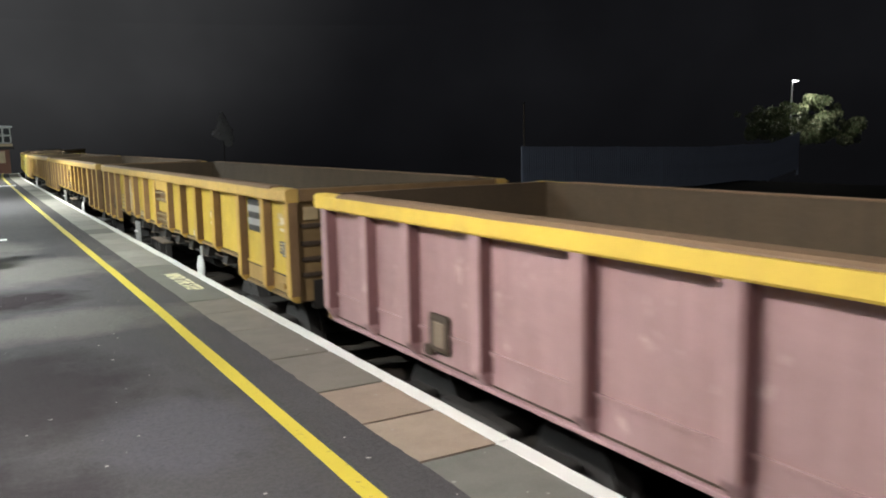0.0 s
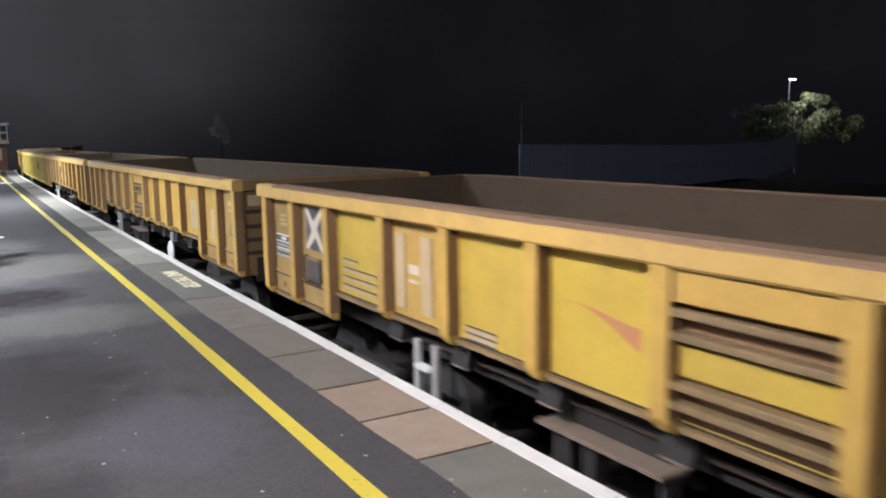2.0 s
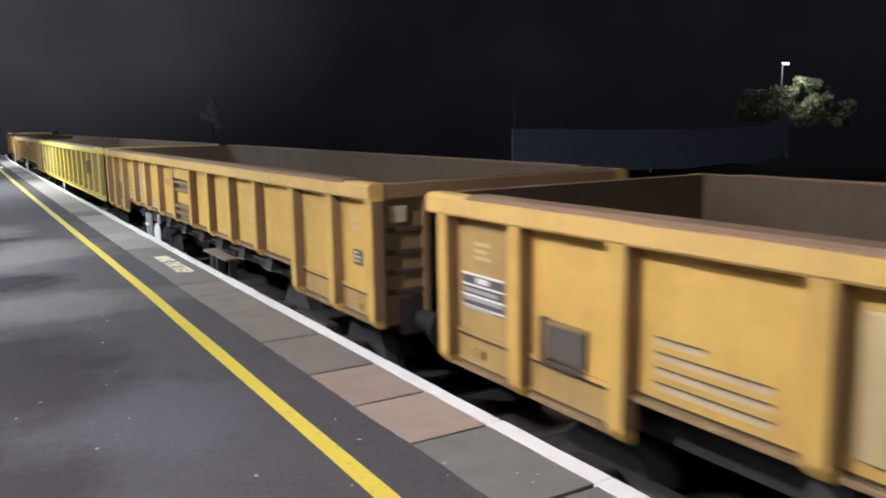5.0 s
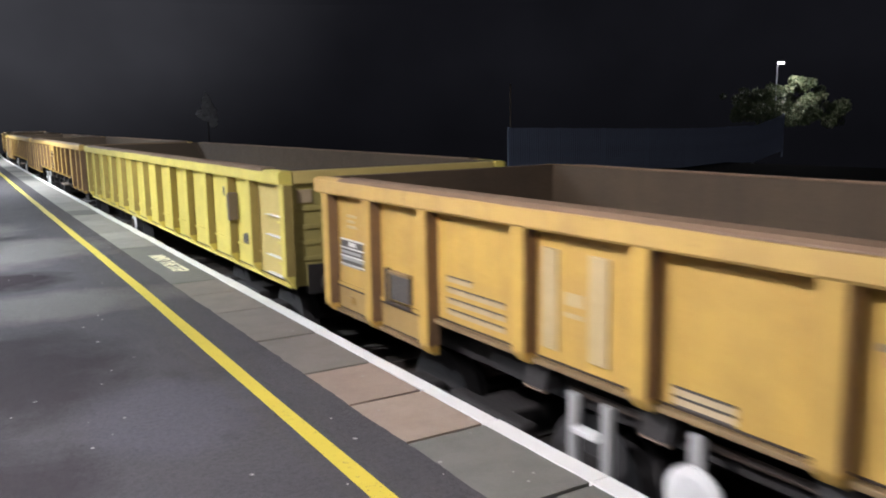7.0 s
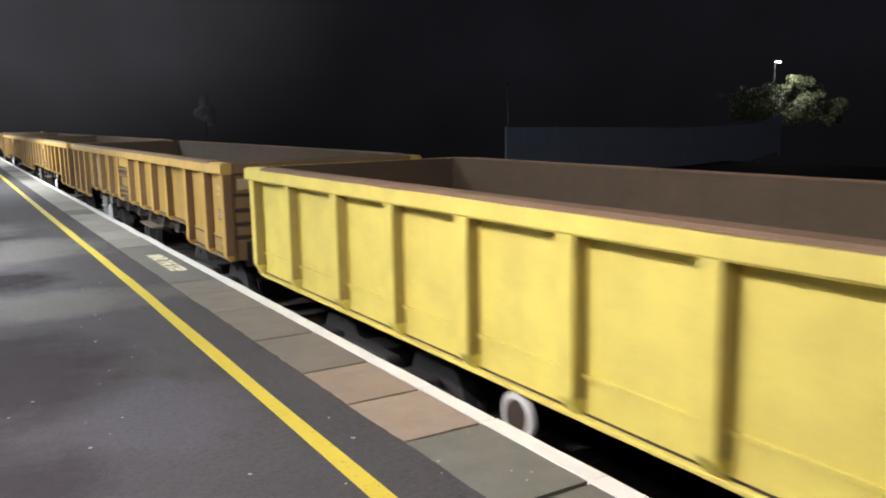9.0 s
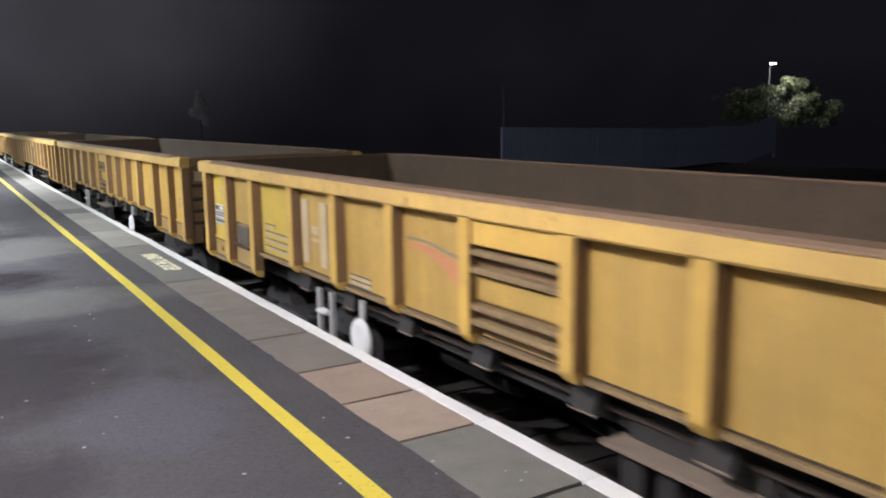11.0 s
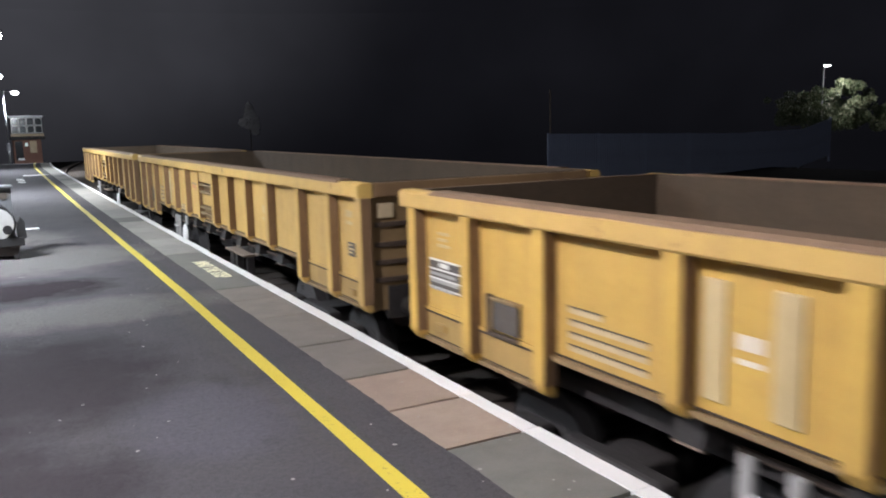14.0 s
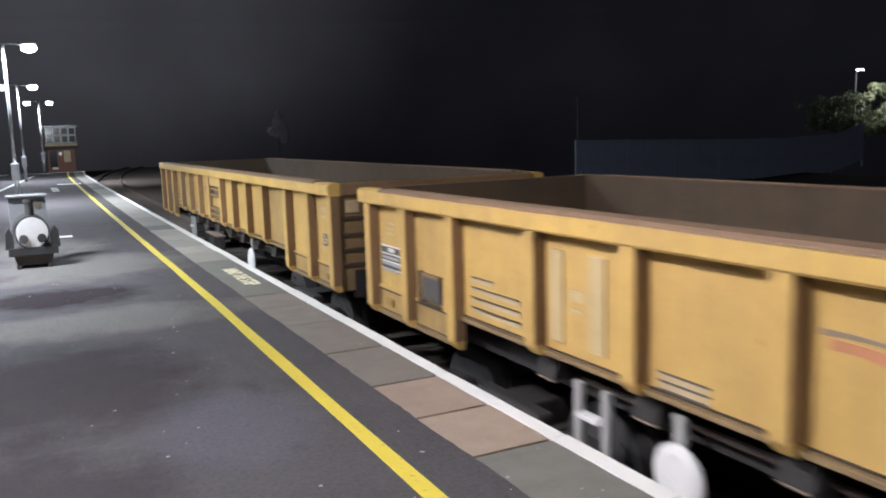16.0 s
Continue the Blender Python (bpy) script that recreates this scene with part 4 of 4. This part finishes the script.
part("edge_line", strip([(-3.0, 40), (-1.65, 56.0), (-1.2, 58.0)], 0.12, 0.0, 0.005), M["white_line"], platform)

# ---- signal box beyond the platform's end ----
sb = thing("signal_box", "brick signal box with a glazed white upper storey", "signal box", pose(1.55, 88.0, -1.2))
part("brick_base", boxes((0.15, 2.55, 0, 5.5, 0, 2.55)), M["brickwork"], sb)
part("floor_beam", boxes((-0.05, 2.95, -0.35, 5.6, 2.55, 2.85), bevel=0.02), M["under"], sb)
part("upper_wall", boxes((0.05, 2.80, 0.05, 5.5, 2.85, 4.62)), M["slate"], sb)
part("roof", boxes((-0.12, 2.98, -0.4, 5.8, 4.62, 4.80), bevel=0.03), M["steel"], sb)
part("gutter_board", boxes((0.0, 2.85, -0.06, 0.04, 2.86, 3.10)), M["cream"], sb)
for i in range(4):
    for j in range(2):
        x0, z0 = 0.10 + 0.67 * i, 3.15 + 0.74 * j
        wd = part("window", boxes((x0, x0 + 0.64, -0.05, 0.04, z0, z0 + 0.06), (x0, x0 + 0.64, -0.05, 0.04, z0 + 0.65, z0 + 0.71), (x0, x0 + 0.06, -0.05, 0.04, z0 + 0.06, z0 + 0.65), (x0 + 0.58, x0 + 0.64, -0.05, 0.04, z0 + 0.06, z0 + 0.65)), M["white"], sb, "white painted window frame")
        part("pane", boxes((x0 + 0.06, x0 + 0.58, -0.01, 0.03, z0 + 0.06, z0 + 0.65)), M["glass"], wd)
part("doorway", boxes((0.30, 0.95, -0.05, 0.02, 0.6, 2.4)), M["glass"], sb)
part("lit_sign", boxes((1.15, 1.38, -0.06, 0.02, 1.95, 2.25)), M["pane_lit"], sb, "small lit sign")
part("noticeboard", boxes((1.55, 2.15, -0.06, 0.02, 1.3, 2.4), bevel=0.02), M["cream"], sb)
part("bench_box", boxes((0.45, 1.0, -0.3, 0.02, 0.62, 0.82), bevel=0.02), M["white"], sb)

# ---- fence across the line ----
fence = thing("fence", "dull bluish steel palisade fence on a bank", "fence")
FENCE = ((22.2, 30.6, 1.22, -1.15), (33.5, 30.0, 0.95, -1.25), (38.4, 30.0, 1.02, -1.1), (40.9, 30.0, 1.60, -0.55))
pale = boxes((-0.054, 0.054, -0.012, 0.0, 0.0, 2.0), (-0.01, 0.01, 0.0, 0.02, 0.0, 2.0))
pale_mesh = mesh_of("pale", pale, M["fence"])
for (xa, ya, ta, ba), (xb, yb, tb, bb) in zip(FENCE, FENCE[1:]):
    n = int((xb - xa) / 0.125)
    for i in range(n):
        f = i / n
        top, bot = ta + (tb - ta) * f, ba + (bb - ba) * f
        ob = part("pale", pale_mesh, None, fence, at=(xa + (xb - xa) * f, ya + (yb - ya) * f, top - 2.0))
    for dz in (0.25, 1.6):
        bm = bmesh.new()
        rod(bm, (xa, ya + 0.04, ta - dz), (xb, yb + 0.04, tb - dz), 0.03, n=6)
        part("rail", bm, M["fence"], fence)
    for i in range(max(1, round((xb - xa) / 2.75)) + 1):
        f = min(1.0, i * 2.75 / (xb - xa))
        x, y, t0 = xa + (xb - xa) * f, ya + (yb - ya) * f, ta + (tb - ta) * f
        part("post", boxes((x - 0.05, x + 0.05, y + 0.05, y + 0.13, t0 - 2.4, t0 + 0.02)), M["fence"], fence)


def crown_mesh(clumps, count, size, seed, squash=0.8):
    """Leaves scattered in clumps: clumps of (x, y, z, radius)."""
    r = random.Random(seed)
    verts, faces = [], []
    total = sum(c[3] ** 2 for c in clumps)
    for cx, cy, cz, cr in clumps:
        for _ in range(int(count * cr * cr / total)):
            d = Vector((r.gauss(0, 1), r.gauss(0, 1), r.gauss(0, 1))).normalized() * cr * r.uniform(0.45, 1.05) ** 0.6
            c = Vector((cx, cy, cz)) + Vector((d.x, d.y, d.z * squash))
            q = Euler((r.uniform(0, 6.3), r.uniform(0, 6.3), r.uniform(0, 6.3))).to_matrix()
            L, W = size * r.uniform(0.6, 1.3), size * r.uniform(0.25, 0.5)
            k = len(verts)
            for a, b, h in ((-L, 0, 0), (0, -W, 0.15 * L), (L, 0, 0), (0, W, 0.15 * L)):
                verts.append(c + q @ Vector((a, b, h)))
            faces.append((k, k + 1, k + 2, k + 3))
    me = bpy.data.meshes.new("crown")
    me.from_pydata(verts, [], faces)
    return me


def tree(name, label, x, y, z, clumps, count, size, seed, material, limbs):
    t = thing(name, label, "tree" if name == "tree" else "bush", pose(x, y, z))
    bm = bmesh.new()
    for a, b, r0, r1 in limbs:
        rod(bm, a, b, r0, r1, n=8)
    part("trunk", bm, M["bark"], t)
    me = crown_mesh(clumps, count, size, seed)
    me.materials.append(material)
    part("crown", me, None, t)
    return t


rb = random.Random(11)
clumps = [(rb.uniform(-5.4, -1.6), rb.uniform(-0.4, 1.2), rb.uniform(1.5, 2.5), rb.uniform(0.2, 0.5)) for _ in range(13)]
clumps += [(rb.uniform(-2.2, 4.0), rb.uniform(-0.6, 1.4), rb.uniform(1.6, 2.6), rb.uniform(0.25, 0.55)) for _ in range(26)]
clumps += [(rb.uniform(0.4, 2.8), rb.uniform(-0.4, 0.6), rb.uniform(2.6, 3.15), rb.uniform(0.2, 0.4)) for _ in range(10)]
clumps += [(rb.uniform(-4.5, 5.5), rb.uniform(-0.6, 1.2), rb.uniform(0.5, 1.6), rb.uniform(0.4, 0.7)) for _ in range(30)]
limbs = [((0.2, 1.3, 0), (0.4, 1.2, 1.6), 0.10, 0.05)] + [((0.3, 1.2, 0.9), (c[0], c[1], c[2]), 0.03, 0.01) for c in clumps[::9]]
tree("bush", "leafy green bush lit by a lamp behind the fence", 44.9, 32.6, 0.5, clumps, 16000, 0.11, 4, M["leaves"], limbs)

fl = thing("street_lamp", "far slim white lamp post with a lit head", "street lamp", pose(43.5, 32.6, -0.05))
part("post", rods(((0, 0, 0), (0, 0, 4.55), 0.04)), M["steel"], fl)
part("arm", rods(((0, 0, 4.5), (0.28, 0, 4.72), 0.03)), M["white"], fl)
hd = part("lamp_head", boxes((0.1, 0.55, -0.12, 0.12, 4.72, 4.80), bevel=0.02), M["white"], fl)
part("lens", boxes((0.14, 0.5, -0.1, 0.1, 4.68, 4.72)), M["glow"], hd, "lit lamp lens")

gb = [(0.45, 0, 2.35, 0.22), (0.4, 0, 2.7, 0.34), (0.1, 0, 2.85, 0.36), (-0.2, 0, 2.95, 0.32), (0.3, 0, 3.1, 0.38), (0.15, 0, 3.4, 0.34), (0.12, 0, 3.7, 0.26), (0.1, 0, 3.95, 0.16), (0.1, 0, 4.1, 0.09)]
tree("tree", "faint slim pointed tree beyond the track", 13.75, 50.0, -0.75, gb, 7000, 0.09, 9, plain("pale_grey_green_leaves", (0.44, 0.43, 0.44), 0.7), [((0.15, 0, 0), (0.15, 0, 3.8), 0.05, 0.015)])
pole = thing("pole", "thin dark steel pole beyond the track", "pole", pose(24.7, 34.0, -1.2))
part("shaft", rods(((0, 0, 0), (0, 0, 4.5), 0.035)), M["sill_dust"], pole)
part("cap", rods(((0, 0, 4.5), (0, 0, 4.56), 0.06)), M["slate"], pole)


RUN = ((0.0, 0.0, 5.84), (2.5, 14.56, 5.78), (7.25, 41.85, 5.82), (16.0, 93.42, 5.90))


def run(t):
    """Metres that the train has gone at t seconds; its speed changes a little."""
    for (t0, a, va), (t1, b, vb) in zip(RUN, RUN[1:]):
        if t <= t1:
            h, f = t1 - t0, (t - t0) / (t1 - t0)
            return (2 * f**3 - 3 * f**2 + 1) * a + (f**3 - 2 * f**2 + f) * h * va + (3 * f**2 - 2 * f**3) * b + (f**3 - f**2) * h * vb
    return RUN[-1][1]


def motions():
    for w, front, length in TRAIN:
        rows = []
        for k in range(33):
            s = front - run(k / 2)
            (xa, ya, _), (xb, yb, _) = line(s + 2.15, CENTRE), line(s + length - 2.15, CENTRE)
            yaw = math.degrees(math.atan2(-(xb - xa), yb - ya))
            a = math.radians(yaw)
            rows.append((k / 2, pose(xa + 2.15 * math.sin(a), ya - 2.15 * math.cos(a), RAIL, 0, 0, yaw)))
        walk(w, rows)
    for wheel in WHEELS:
        y, z = wheel.location.y, wheel.location.z
        walk(wheel, [(k / 10, pose(0, y, z, math.degrees(run(k / 10) / 0.42), 0, 0)) for k in range(161)])


motions()
